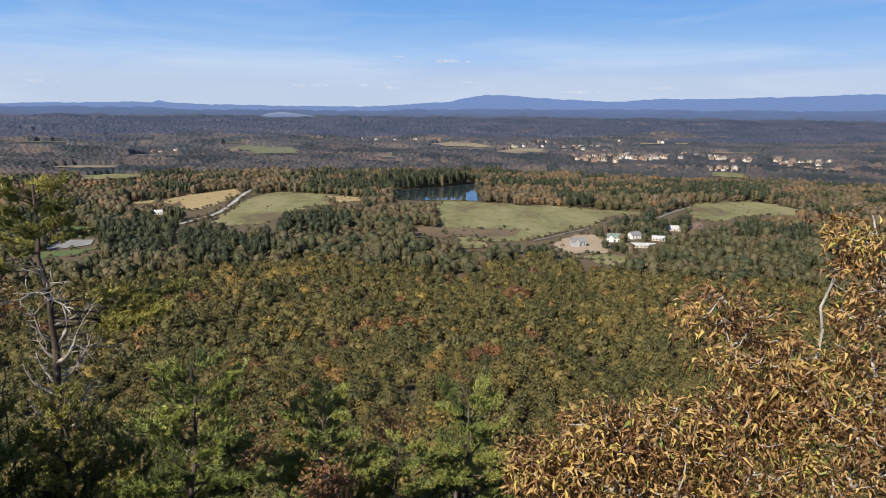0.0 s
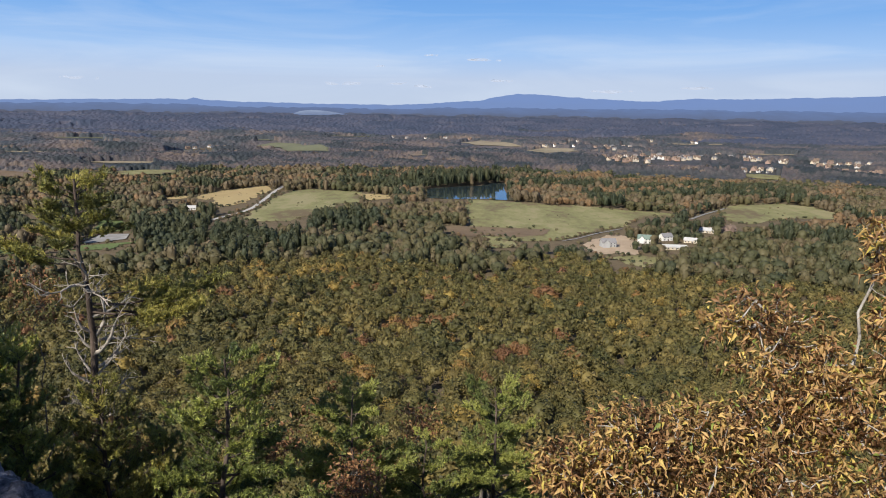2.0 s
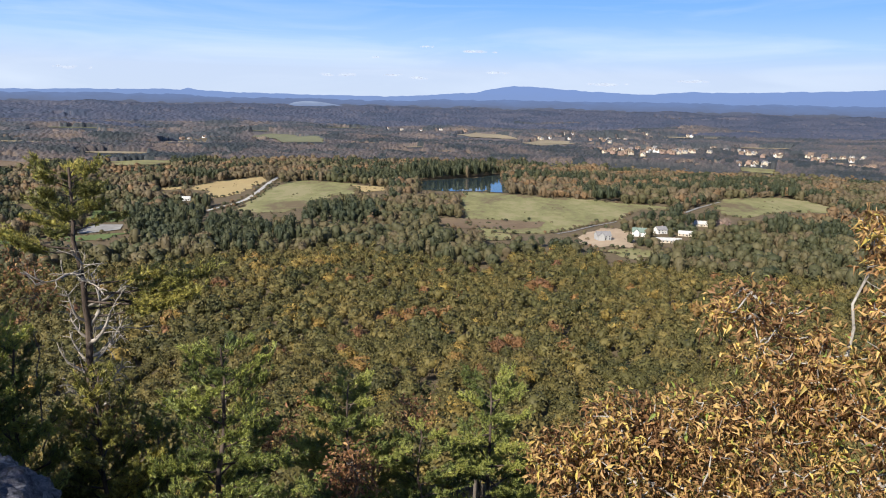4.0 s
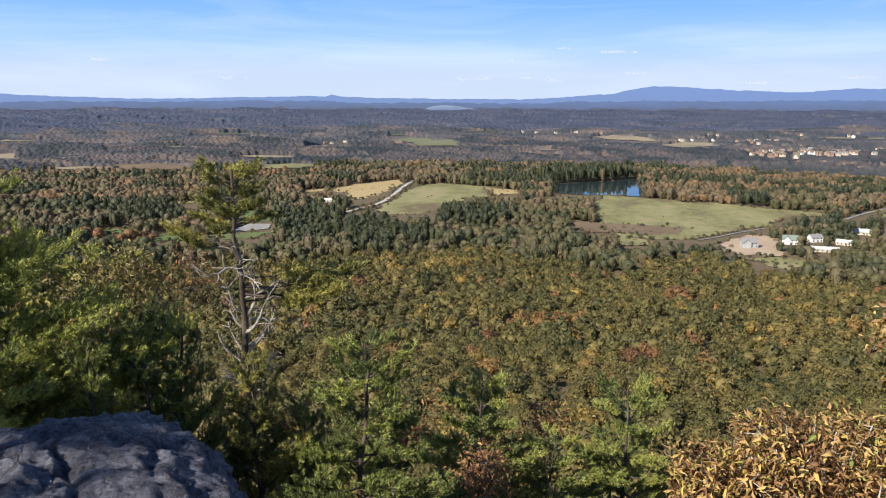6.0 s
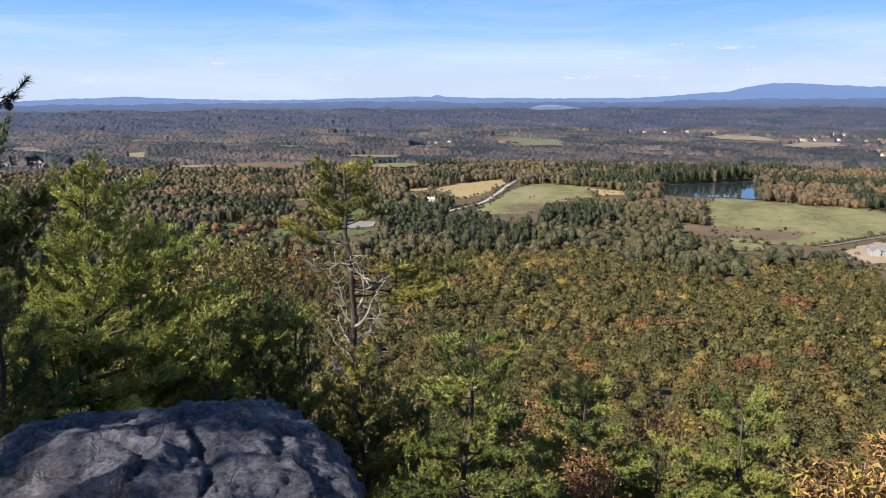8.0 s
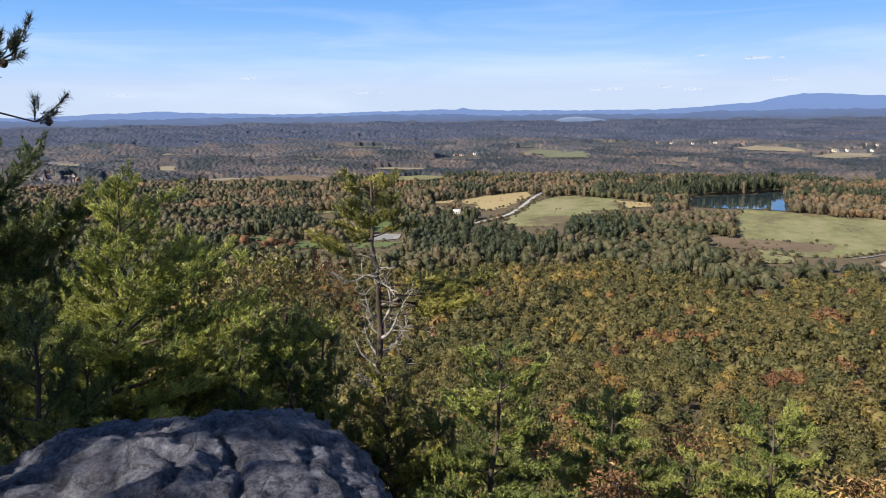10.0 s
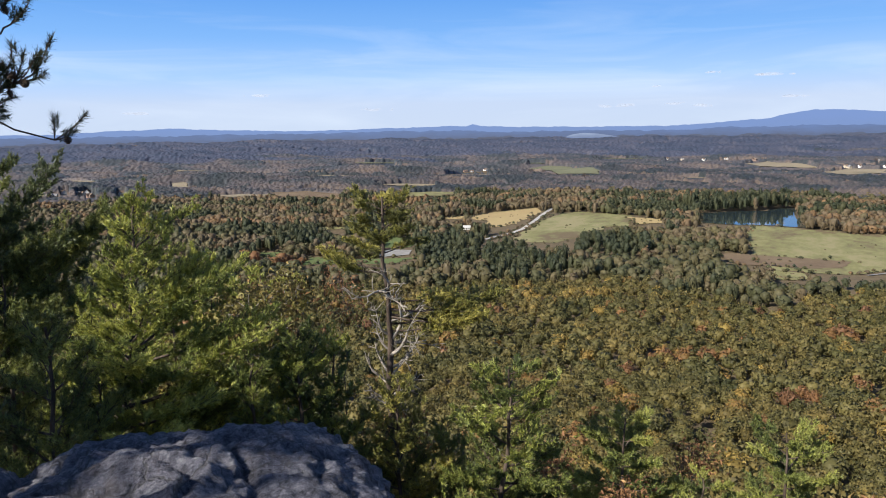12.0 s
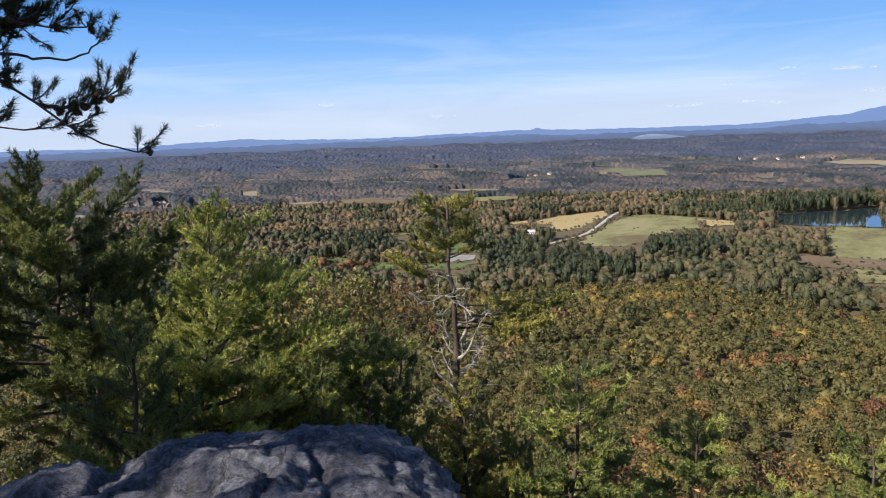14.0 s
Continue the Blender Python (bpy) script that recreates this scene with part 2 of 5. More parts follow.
bump(nd, ln, wv.outputs["Fac"], 0.012, 0.2, b)


def rock_material():
    """Grey-blue quartzite, its blue deepened to stand for sky-lit shade: pale lichen, dark cracks and pits, a few rust
    stains.
    """
    m, nd, ln, b = nodes_of("grey_quartzite")
    big, mid, fine = noise_tex(nd, ln, 2.2, 6, 0.6), noise_tex(nd, ln, 9, 9, 0.8, stretch=(1, 1.8, 0.8)), noise_tex(nd, ln, 42, 7, 0.85)
    fac = math_node(nd, ln, "ADD", math_node(nd, ln, "MULTIPLY", mid.outputs["Fac"], 0.6), math_node(nd, ln, "MULTIPLY", fine.outputs["Fac"], 0.4))
    r = ramp(nd, [(0.41, (0.034, 0.034, 0.044)), (0.465, (0.128, 0.126, 0.160)), (0.52, (0.232, 0.228, 0.280)), (0.59, (0.450, 0.440, 0.470))])
    ln.new(fac, r.inputs[0])
    rust, mix = ramp(nd, [(0.55, (0, 0, 0)), (0.72, (0.6, 0.6, 0.6))]), nd.new("ShaderNodeMix")
    ln.new(big.outputs["Fac"], rust.inputs[0])
    mix.data_type = "RGBA"
    ln.new(rust.outputs[0], mix.inputs["Factor"])
    ln.new(r.outputs[0], mix.inputs["A"])
    mix.inputs["B"].default_value = (0.42, 0.33, 0.26, 1)
    # a net of cracks, bent by the noise
    tc, warp, vor = nd.new("ShaderNodeTexCoord"), nd.new("ShaderNodeMix"), nd.new("ShaderNodeTexVoronoi")
    warp.data_type, warp.inputs["Factor"].default_value = "RGBA", 0.22
    ln.new(tc.outputs["Object"], warp.inputs["A"])
    ln.new(noise_tex(nd, ln, 3.0, 5, 0.65).outputs["Color"], warp.inputs["B"])
    vor.feature, vor.inputs["Scale"].default_value = "DISTANCE_TO_EDGE", 4.2
    ln.new(warp.outputs["Result"], vor.inputs["Vector"])
    patchy = math_node(nd, ln, "MULTIPLY", math_node(nd, ln, "SUBTRACT", big.outputs["Fac"], 0.36), 0.14, True)
    crack = math_node(nd, ln, "DIVIDE", vor.outputs["Distance"], math_node(nd, ln, "ADD", patchy, 0.004), True)
    tone = nd.new("ShaderNodeMix")
    tone.data_type = "RGBA"
    ln.new(crack, tone.inputs["Factor"])
    tone.inputs["A"].default_value = (0.110, 0.105, 0.110, 1)
    ln.new(mix.outputs["Result"], tone.inputs["B"])
    ln.new(tone.outputs["Result"], b.inputs["Base Color"])
    b.inputs["Roughness"].default_value = 0.75
    h = math_node(nd, ln, "ADD", mid.outputs["Fac"], math_node(nd, ln, "MULTIPLY", fine.outputs["Fac"], 0.5))
    bump(nd, ln, math_node(nd, ln, "ADD", h, math_node(nd, ln, "MULTIPLY", crack, 0.25)), 1.0, 0.10, b)
    return m


M_ROCK = rock_material()

# ---- small tools ----
rng = np.random.default_rng(7)


def mesh_of(name, v, f, mat, tint=None, smooth=False):
    """A mesh from vertices (n, 3) and faces (m, 3 or 4), with a tint per face."""
    me = bpy.data.meshes.new(name)
    v, f = np.asarray(v, np.float32), np.asarray(f, np.int32)
    k = f.shape[1]
    me.vertices.add(len(v))
    me.vertices.foreach_set("co", v.ravel())
    me.loops.add(f.size)
    me.loops.foreach_set("vertex_index", f.ravel())
    me.polygons.add(len(f))
    me.polygons.foreach_set("loop_start", np.arange(0, f.size, k, dtype=np.int32))
    if smooth:
        me.polygons.foreach_set("use_smooth", np.ones(len(f), bool))
    if tint is not None:
        at = me.attributes.new("tint", "FLOAT", "FACE")
        at.data.foreach_set("value", np.asarray(tint, np.float32))
    me.materials.append(mat)
    me.update(calc_edges=True)
    return me


def put(name, me, parent=None, label=""):
    """A mesh as one object, under its thing or part."""
    ob = new(name, me)
    ob.parent = parent
    return tagged(ob, label)


def thing(name, place, label, category, group="", kind=""):
    ob = new(name)
    ob.location = place
    return tagged(ob, label, category, group, kind)


def unit(v):
    return v / np.maximum(np.linalg.norm(v, axis=-1, keepdims=True), 1e-9)


def tube(pts, radii, sides=6):
    """A tapered tube along points: vertices and quads."""
    pts, radii = np.asarray(pts, float), np.asarray(radii, float)
    d = unit(np.gradient(pts, axis=0))
    up = np.where(np.abs(d[:, 2:3]) > 0.9, np.array([[1.0, 0, 0]]), np.array([[0, 0, 1.0]]))
    u = unit(np.cross(d, up))
    w = np.cross(d, u)
    a = np.linspace(0, 2 * np.pi, sides, endpoint=False)
    v = pts[:, None] + radii[:, None, None] * (np.cos(a)[None, :, None] * u[:, None] + np.sin(a)[None, :, None] * w[:, None])
    n = len(pts)
    i, j = np.meshgrid(np.arange(n - 1), np.arange(sides), indexing="ij")
    k = (j + 1) % sides
    f = np.stack([i * sides + j, i * sides + k, (i + 1) * sides + k, (i + 1) * sides + j], -1).reshape(-1, 4)
    return v.reshape(-1, 3), f


def joined(pieces):
    vs, fs, n = [], [], 0
    for v, f in pieces:
        vs.append(v)
        fs.append(np.asarray(f) + n)
        n += len(v)
    return np.concatenate(vs), np.concatenate(fs)


def polar(left, up, dist):
    """A point by its bearing to the left of straight ahead, its height angle and its distance."""
    a, e = radians(left), radians(up)
    return np.array([-math.sin(a) * math.cos(e), math.cos(a) * math.cos(e), math.sin(e)]) * dist


def waves(x, y, size, seed):
    """A cheap smooth random field, about -1 to 1, with features of that size."""
    r = np.random.default_rng(seed)
    out = 0
    for k in range(7):
        t, p, s = r.uniform(0, 6.283), r.uniform(0, 6.283), r.uniform(0.6, 1.7) * 6.283 / size
        out = out + np.sin((x * math.cos(t) + y * math.sin(t)) * s + p)
    return out / 3.2


# ---- ground ----
RISE = np.array([(0, -1.65), (0.9, -1.65), (1.5, -2.7), (3, -3.3), (6, -6.2), (12, -10.5), (30, -25), (60, -45), (100, -65), (200, -98), (350, -125),
                 (500, -142), (680, -150), (2600, -150), (3400, -128), (4200, -92), (4990, -58)])


def ground_z(x, y):
    x, y = np.asarray(x, float), np.asarray(y, float)
    r = np.hypot(x, y)
    z = np.interp(r, RISE[:, 0], RISE[:, 1])
    z = z + np.clip((r - 1500) / 600, 0, 1) * 9.0 * waves(x / 1.6, y, 600, 4)
    z = z + np.clip((r - 2) / 60, 0, 1) * np.clip((700 - r) / 300, 0, 1) * 2.0 * waves(x, y, 70, 3)
    w = np.clip((np.degrees(np.abs(np.arctan2(x, y))) - 95) / 40, 0, 1) * np.clip((400 - r) / 300, 0, 1)
    return z * (1 - w) + np.minimum(-1.65, z * 0.1) * w


rr = np.concatenate([[0.05, 0.5, 0.9, 1.2, 1.5, 2, 2.5], np.geomspace(3, 4990, 130)])
aa = np.radians(np.arange(0, 360, 2.0))
gx, gy = rr[:, None] * np.sin(aa)[None], rr[:, None] * np.cos(aa)[None]
gv = np.stack([gx, gy, ground_z(gx, gy)], -1).reshape(-1, 3)
i, j = np.meshgrid(np.arange(len(rr) - 1), np.arange(len(aa)), indexing="ij")
k, na = (j + 1) % len(aa), len(aa)
gf = np.stack([i * na + j, i * na + k, (i + 1) * na + k, (i + 1) * na + j], -1).reshape(-1, 4)
tagged(put("ground", mesh_of("ground", gv, gf, M_FLOOR, smooth=True)), "leaf-strewn forest floor falling from the ledge to the valley", "ground", kind="structure")

# ---- open land in the valley: corner points in metres ----
FIELDS = [
    ("hay_field", M_HAY, "mown tan hay field between hedges", [(-449, 1105), (-447, 1143), (-426, 1224), (-375, 1301), (-363, 1275), (-349, 1134), (-351, 1036), (-369, 1013), (-410, 1084)]),
    ("hay_field", M_HAY, "narrow end of the tan hay field", [(-491, 1096), (-461, 1135), (-449, 1107), (-473, 1078)]),
    ("meadow", M_FIELD, "green pasture beside the pale road", [(-319, 1213), (-288, 1255), (-234, 1240), (-192, 1224), (-172, 1092), (-195, 1081), (-219, 1025), (-219, 952), (-237, 898), (-265, 888), (-301, 910), (-314, 1056), (-318, 1171)]),
    ("meadow", M_FIELD, "wide green pasture below the lake", [(-4, 1150), (35, 1156), (67, 1135), (104, 1130), (121, 1107), (163, 1109), (231, 1069), (300, 1043), (289, 1015), (249, 1007), (220, 962), (194, 912), (156, 873), (120, 829), (89, 802), (51, 798), (22, 804), (3, 869), (-10, 1021)]),
    ("farm_yard", M_YARD, "bare tan farm yard with dry grass", [(123, 788), (150, 828), (178, 856), (196, 832), (186, 762), (171, 736), (139, 730), (125, 751)]),
    ("lawn", M_FIELD, "dry lawn below the farm yard", [(126, 720), (179, 734), (197, 721), (185, 691), (164, 677), (146, 707)]),
    ("meadow", M_FIELD, "green pasture behind the farm", [(378, 1097), (425, 1154), (511, 1182), (548, 1149), (550, 1078), (520, 1024), (470, 1026), (412, 985), (366, 957), (355, 992)]),
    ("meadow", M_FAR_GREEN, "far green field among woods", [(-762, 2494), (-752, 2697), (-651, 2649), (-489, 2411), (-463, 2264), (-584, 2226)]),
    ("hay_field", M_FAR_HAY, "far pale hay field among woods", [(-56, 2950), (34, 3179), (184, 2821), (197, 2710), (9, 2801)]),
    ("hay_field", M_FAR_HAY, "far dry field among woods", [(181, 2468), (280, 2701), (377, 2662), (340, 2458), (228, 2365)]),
    ("meadow", M_FIELD, "small field at a wood's edge", [(-763, 1474), (-712, 1536), (-654, 1537), (-620, 1473), (-647, 1423), (-707, 1405)]),
    ("lawn", M_LAWN, "park lawn by the car park", [(-480, 872), (-440, 872), (-398, 808), (-436, 785)]),
    ("lawn", M_LAWN, "park lawn below the car park", [(-450, 690), (-395, 722), (-360, 750), (-372, 690)]),
    ("lawn", M_LAWN, "bright green park lawn", [(-489, 697), (-453, 703), (-427, 674), (-466, 653)]),
    ("lawn", M_LAWN, "green park lawn among trees", [(-565, 703), (-540, 721), (-526, 692), (-553, 682)]),
    ("lawn", M_FIELD, "green common between the suburban houses", [(629, 1714), (678, 1713), (715, 1670), (665, 1563), (619, 1622)]),
    ("meadow", M_SCRUB, "brown scrubby meadow", [(-43, 894), (6, 886), (56, 887), (97, 878), (86, 837), (45, 819), (19, 825), (-14, 823)]),
    ("meadow", M_FIELD, "narrow dry meadow below the scrub", [(20, 800), (51, 795), (51, 762), (21, 751)]),
    ("hay_field", M_FIELD, "thin field strip at a wood's edge", [(-623, 922), (-593, 939), (-570, 927), (-600, 903)]),
    ("hay_field", M_FAR_HAY, "far pale clearing", [(-1565, 1571), (-1551, 1619), (-1362, 1428), (-1389, 1402)]),
    ("meadow", M_SCRUB, "dark green young plantation", [(-1074, 1380), (-1007, 1447), (-887, 1406), (-843, 1335), (-972, 1309)]),
    ("meadow", M_HAY, "dry grass strip above the green pasture", [(-196, 1206), (-134, 1188), (-127, 1144), (-169, 1114)]),
]
NEAR_FIELDS = [q[3] for q in FIELDS if math.hypot(*q[3][0]) < 1300]
for left, dist, wide, deep in ((27, 1900, 150, 60), (33, 2350, 180, 50), (22, 2300, 120, 40), (17, 3000, 160, 60), (5, 2150, 90, 40), (-6, 2500, 220, 50), (-12, 2850, 160, 60), (-22, 2700, 200, 60), (-27, 2300, 120, 40),
                              (40, 1700, 110, 60), (47, 2000, 140, 50), (52, 2500, 200, 60), (44, 2900, 180, 60), (-17, 3300, 260, 70), (10, 3400, 200, 60), (30, 3200, 240, 70), (57, 1750, 100, 45)):
    a_ = radians(left)
    cx, cy = -math.sin(a_) * dist, math.cos(a_) * dist
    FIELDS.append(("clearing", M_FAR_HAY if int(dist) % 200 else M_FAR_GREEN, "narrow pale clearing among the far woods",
                   [(cx - wide * 0.6, cy - deep * 0.3), (cx - wide * 0.2, cy + deep * 0.5), (cx + wide * 0.5, cy + deep * 0.6), (cx + wide * 0.6, cy - deep * 0.1), (cx + wide * 0.1, cy - deep * 0.5)]))


def on_land(poly):
    """The same outline slid along its lines of sight from the summit, to where the rolling far plain lies."""
    out = []
    for px, py in poly:
        s = 1.0
        for _ in range(30):
            s = 0.5 * s + 0.5 * float(ground_z(px * s, py * s)) / -149.6
        out.append((px * s, py * s))
    return out


FIELDS = [(n_, m_, l_, on_land(p_) if math.hypot(*p_[0]) > 1700 else p_) for n_, m_, l_, p_ in FIELDS]
ROADS = [("road", "pale concrete road between two fields", 6.5, [(-336, 894), (-327, 936), (-319, 965), (-318, 1011), (-325, 1081), (-341, 1208), (-348, 1288)]),
         ("road", "pale farm lane along the pasture", 2.6, [(105, 801), (123, 818), (154, 857), (192, 896)]),
         ("road", "pale lane beside the far pasture", 4.0, [(306, 989), (336, 1034), (396, 1111)])]
LAKE = [(-91, 1290), (-56, 1316), (-20, 1344), (18, 1362), (42, 1408), (68, 1425), (66, 1264), (69, 1152), (45, 1156), (25, 1164), (11, 1160), (-16, 1156), (-49, 1158), (-77, 1169)]
PARKING = [(-427, 745), (-418, 779), (-392, 784), (-380, 754), (-395, 736), (-410, 723)]


def inside(x, y, poly):
    hit = np.zeros(np.shape(x), bool)
    for (x0, y0), (x1, y1) in zip(poly, poly[1:] + poly[:1]):
        c = (y0 > y) != (y1 > y)
        hit ^= c & (x < (x1 - x0) * (y - y0) / ((y1 - y0) or 1e-9) + x0)
    return hit


def patch(name, poly, mat, label, lift, ragged=8.0, category="field"):
    """A level sheet of land with a slightly ragged outline."""
    r = np.random.default_rng(int(abs(poly[0][0]) + poly[0][1]))
    pts = []
    for (x0, y0), (x1, y1) in zip(poly, poly[1:] + poly[:1]):
        n = max(2, int(math.hypot(x1 - x0, y1 - y0) / 14))
        for q in range(n):
            s = q / n
            pts.append((x0 + (x1 - x0) * s + r.normal(0, ragged * 0.4), y0 + (y1 - y0) * s + r.normal(0, ragged * 0.4)))
    bm = bmesh.new()
    bm.faces.new([bm.verts.new((x, y, float(ground_z(x, y)) + lift)) for x, y in pts])
    bmesh.ops.triangulate(bm, faces=bm.faces[:])
    bmesh.ops.recalc_face_normals(bm, faces=bm.faces[:])
    if sum(fc.normal.z for fc in bm.faces) < 0:
        bmesh.ops.reverse_faces(bm, faces=bm.faces[:])
    me = bpy.data.meshes.new(name)
    bm.to_mesh(me)
    me.materials.append(mat)
    return tagged(put(name, me), label, category, kind="structure")


for n_, (name, mat, label, poly) in enumerate(FIELDS):
    patch(name, poly, mat, label, (0.35 if math.hypot(*poly[0]) < 1650 else 3.5) + 0.02 * n_)
patch("water", LAKE, M_WATER, "small dark blue lake reflecting the sky", 0.9, 3.0, "lake")
patch("pavement", PARKING, M_GRAVEL, "pale gravel car park", 0.8, 1.0, "car park")
for name, label, wide, line in ROADS:
    mat = M_ROAD if wide > 6 else M_GRAVEL
    p = np.array([(x, y, -149.1) for x, y in line])
    d = unit(np.gradient(p, axis=0))
    s = np.stack([d[:, 1], -d[:, 0], d[:, 2] * 0], -1) * wide / 2
    q = np.arange(len(p) - 1) * 2
    tagged(put(name, mesh_of(name, np.stack([p - s, p + s], 1).reshape(-1, 3), np.stack([q, q + 1, q + 3, q + 2], -1), mat)), label, "road", kind="structure")

# ---- distance: blue hills at the edge of the plain ----


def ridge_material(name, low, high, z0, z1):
    """Far hills, faint with distance: a plain glowing backdrop with the haze put into its blue, darker towards its
    foot.
    """
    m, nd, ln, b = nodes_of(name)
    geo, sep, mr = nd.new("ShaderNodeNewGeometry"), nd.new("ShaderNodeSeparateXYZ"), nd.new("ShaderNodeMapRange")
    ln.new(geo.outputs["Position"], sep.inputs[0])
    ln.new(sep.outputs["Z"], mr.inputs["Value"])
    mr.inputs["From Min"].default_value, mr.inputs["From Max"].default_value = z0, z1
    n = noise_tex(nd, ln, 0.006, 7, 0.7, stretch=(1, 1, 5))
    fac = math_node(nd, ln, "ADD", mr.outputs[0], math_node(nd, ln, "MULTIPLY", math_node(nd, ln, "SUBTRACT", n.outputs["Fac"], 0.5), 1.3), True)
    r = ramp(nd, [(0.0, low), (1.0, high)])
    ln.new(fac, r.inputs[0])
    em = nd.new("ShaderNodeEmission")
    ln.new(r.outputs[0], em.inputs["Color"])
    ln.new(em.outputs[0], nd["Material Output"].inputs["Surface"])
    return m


def ridge(name, dist, base_up, tops, mat, label, rough, seed):
    """A range of hills with a rounded section, its crest given by bearing (to the left) and height angle."""
    az = np.arange(-75, 100, 0.25)
    tops = sorted(tops)
    up = np.interp(az, [p for p, _ in tops], [q for _, q in tops])
    r = np.random.default_rng(seed)
    for size, h in ((9, 0.35), (3.1, 0.3), (1.1, 0.25), (0.6, 0.15)):
        ph = r.uniform(0, 6.28)
        up = up + rough * h * np.sin(az * 6.28 / size + ph + 1.5 * np.sin(az * 6.28 / size / 2.7))
    vs = []
    for s in np.linspace(0, 1, 7):
        d = dist - 110 * (1 - s) ** 1.5
        h = np.radians(base_up + (up - base_up) * math.sin(s * math.pi / 2))
        vs.append(np.stack([-np.sin(np.radians(az)) * d, np.cos(np.radians(az)) * d, np.tan(h) * d], -1))
    vs.append(vs[-1] * np.array([1.012, 1.012, 1.0]) - np.array([0, 0, 60.0]))
    v, n = np.concatenate(vs), len(az)
    i, j = np.meshgrid(np.arange(7), np.arange(n - 1), indexing="ij")
    f = np.stack([i * n + j, i * n + j + 1, (i + 1) * n + j + 1, (i + 1) * n + j], -1).reshape(-1, 4)
    return tagged(put(name, mesh_of(name, v, f, mat, smooth=True)), label, "hills", kind="structure")


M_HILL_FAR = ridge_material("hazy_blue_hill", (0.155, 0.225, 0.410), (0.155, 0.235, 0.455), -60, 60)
M_HILL_MID = ridge_material("hazy_low_hill", (0.100, 0.126, 0.205), (0.118, 0.174, 0.330), -75, 5)
M_HILL_NEAR = ridge_material("hazy_wooded_rise", (0.086, 0.094, 0.126), (0.100, 0.120, 0.185), -75, -35)
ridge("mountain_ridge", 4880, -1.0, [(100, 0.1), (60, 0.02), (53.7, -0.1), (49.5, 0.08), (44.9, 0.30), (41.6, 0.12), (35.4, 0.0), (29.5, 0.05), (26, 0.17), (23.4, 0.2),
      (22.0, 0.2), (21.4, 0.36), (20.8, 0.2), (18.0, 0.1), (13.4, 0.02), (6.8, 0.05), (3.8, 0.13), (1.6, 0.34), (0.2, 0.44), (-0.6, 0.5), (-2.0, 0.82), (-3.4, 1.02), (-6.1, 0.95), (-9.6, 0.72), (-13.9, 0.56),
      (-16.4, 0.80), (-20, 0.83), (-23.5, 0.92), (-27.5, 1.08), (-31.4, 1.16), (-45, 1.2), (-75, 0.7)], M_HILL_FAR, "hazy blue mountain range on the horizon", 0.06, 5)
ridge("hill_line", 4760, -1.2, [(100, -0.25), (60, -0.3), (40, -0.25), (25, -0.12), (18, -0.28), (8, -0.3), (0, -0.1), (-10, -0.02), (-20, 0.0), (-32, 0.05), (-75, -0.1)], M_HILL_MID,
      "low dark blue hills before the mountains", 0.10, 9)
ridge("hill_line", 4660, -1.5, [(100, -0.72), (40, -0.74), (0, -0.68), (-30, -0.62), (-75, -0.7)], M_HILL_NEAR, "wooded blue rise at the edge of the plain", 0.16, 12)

# a pale quarry scar among the hills, glowing with their haze blue
M_SCAR = ridge_material("pale_quarry", (0.12, 0.16, 0.27), (0.27, 0.33, 0.46), -72, -30)
az = np.linspace(9.9, 14.2, 24)
top = -0.80 + 0.34 * np.sin(np.clip((az - 9.9) / 4.3, 0, 1) ** 1.5 * np.pi) ** 0.6
low, up_ = [np.stack([-np.sin(np.radians(az)) * 4600, np.cos(np.radians(az)) * 4600, np.tan(np.radians(h)) * 4600], -1) for h in (np.full(24, -0.86), top)]
back = up_ * np.array([1.008, 1.008, 1]) - np.array([0, 0, 25])
q = np.arange(23)
tagged(put("quarry", mesh_of("quarry", np.concatenate([low, up_, back]), np.concatenate([np.stack([q, q + 1, q + 25, q + 24], -1), np.stack([q + 24, q + 25, q + 49, q + 48], -1)]), M_SCAR)),
       "pale quarry scar among far hills", "quarry", kind="structure")

# ---- woods ----


def crown(n, leaf, lobes, seed, tall=0.75, ruffle=0.28):
    """A broad crown about 1 across its radius, standing on z = 0: leaf sprays over the outer skin of many lobes set round a dome. Triangles (n, 3, 3)."""
    r = np.random.default_rng(seed)
    t = np.arange(lobes) * 2.4 + r.uniform(0, 6.28) + r.uniform(-0.4, 0.4, lobes)
    h = np.clip((np.arange(lobes) + 0.5) / lobes + r.uniform(-0.08, 0.08, lobes), 0, 1)
    c = np.stack([np.cos(t) * np.sqrt(1 - h * h) * 0.64, np.sin(t) * np.sqrt(1 - h * h) * 0.64, tall * (0.34 + 0.66 * h)], -1) * r.uniform(0.82, 1.12, (lobes, 1))
    rad = r.uniform(0.30, 0.44, lobes) * (6 / lobes) ** 0.25
    k = r.integers(0, lobes, n * 4)
    d = unit(r.normal(size=(n * 4, 3)) + np.array([0, 0, 0.30]))
    p = c[k] + d * rad[k][:, None] * r.uniform(0.86, 1.06, (n * 4, 1))
    gap = np.linalg.norm(p[:, None] - c[None], axis=2) / rad[None]
    pick = np.argsort(np.min(gap, axis=1) < 0.84, kind="stable")[:n]
    p, d = p[pick], d[pick]
    nrm = unit(d + ruffle * r.normal(size=(n, 3)))
    u = unit(np.cross(nrm, r.normal(size=(n, 3))))
    w = np.cross(nrm, u)
    s = leaf * r.uniform(0.6, 1.3, (n, 1))
    return np.stack([p - u * s * 1.1 - nrm * s * 0.2, p + u * s * 0.8 - w * s * 0.9, p + u * s * 0.5 + w * s * 1.1 + nrm * s * 0.2], 1)


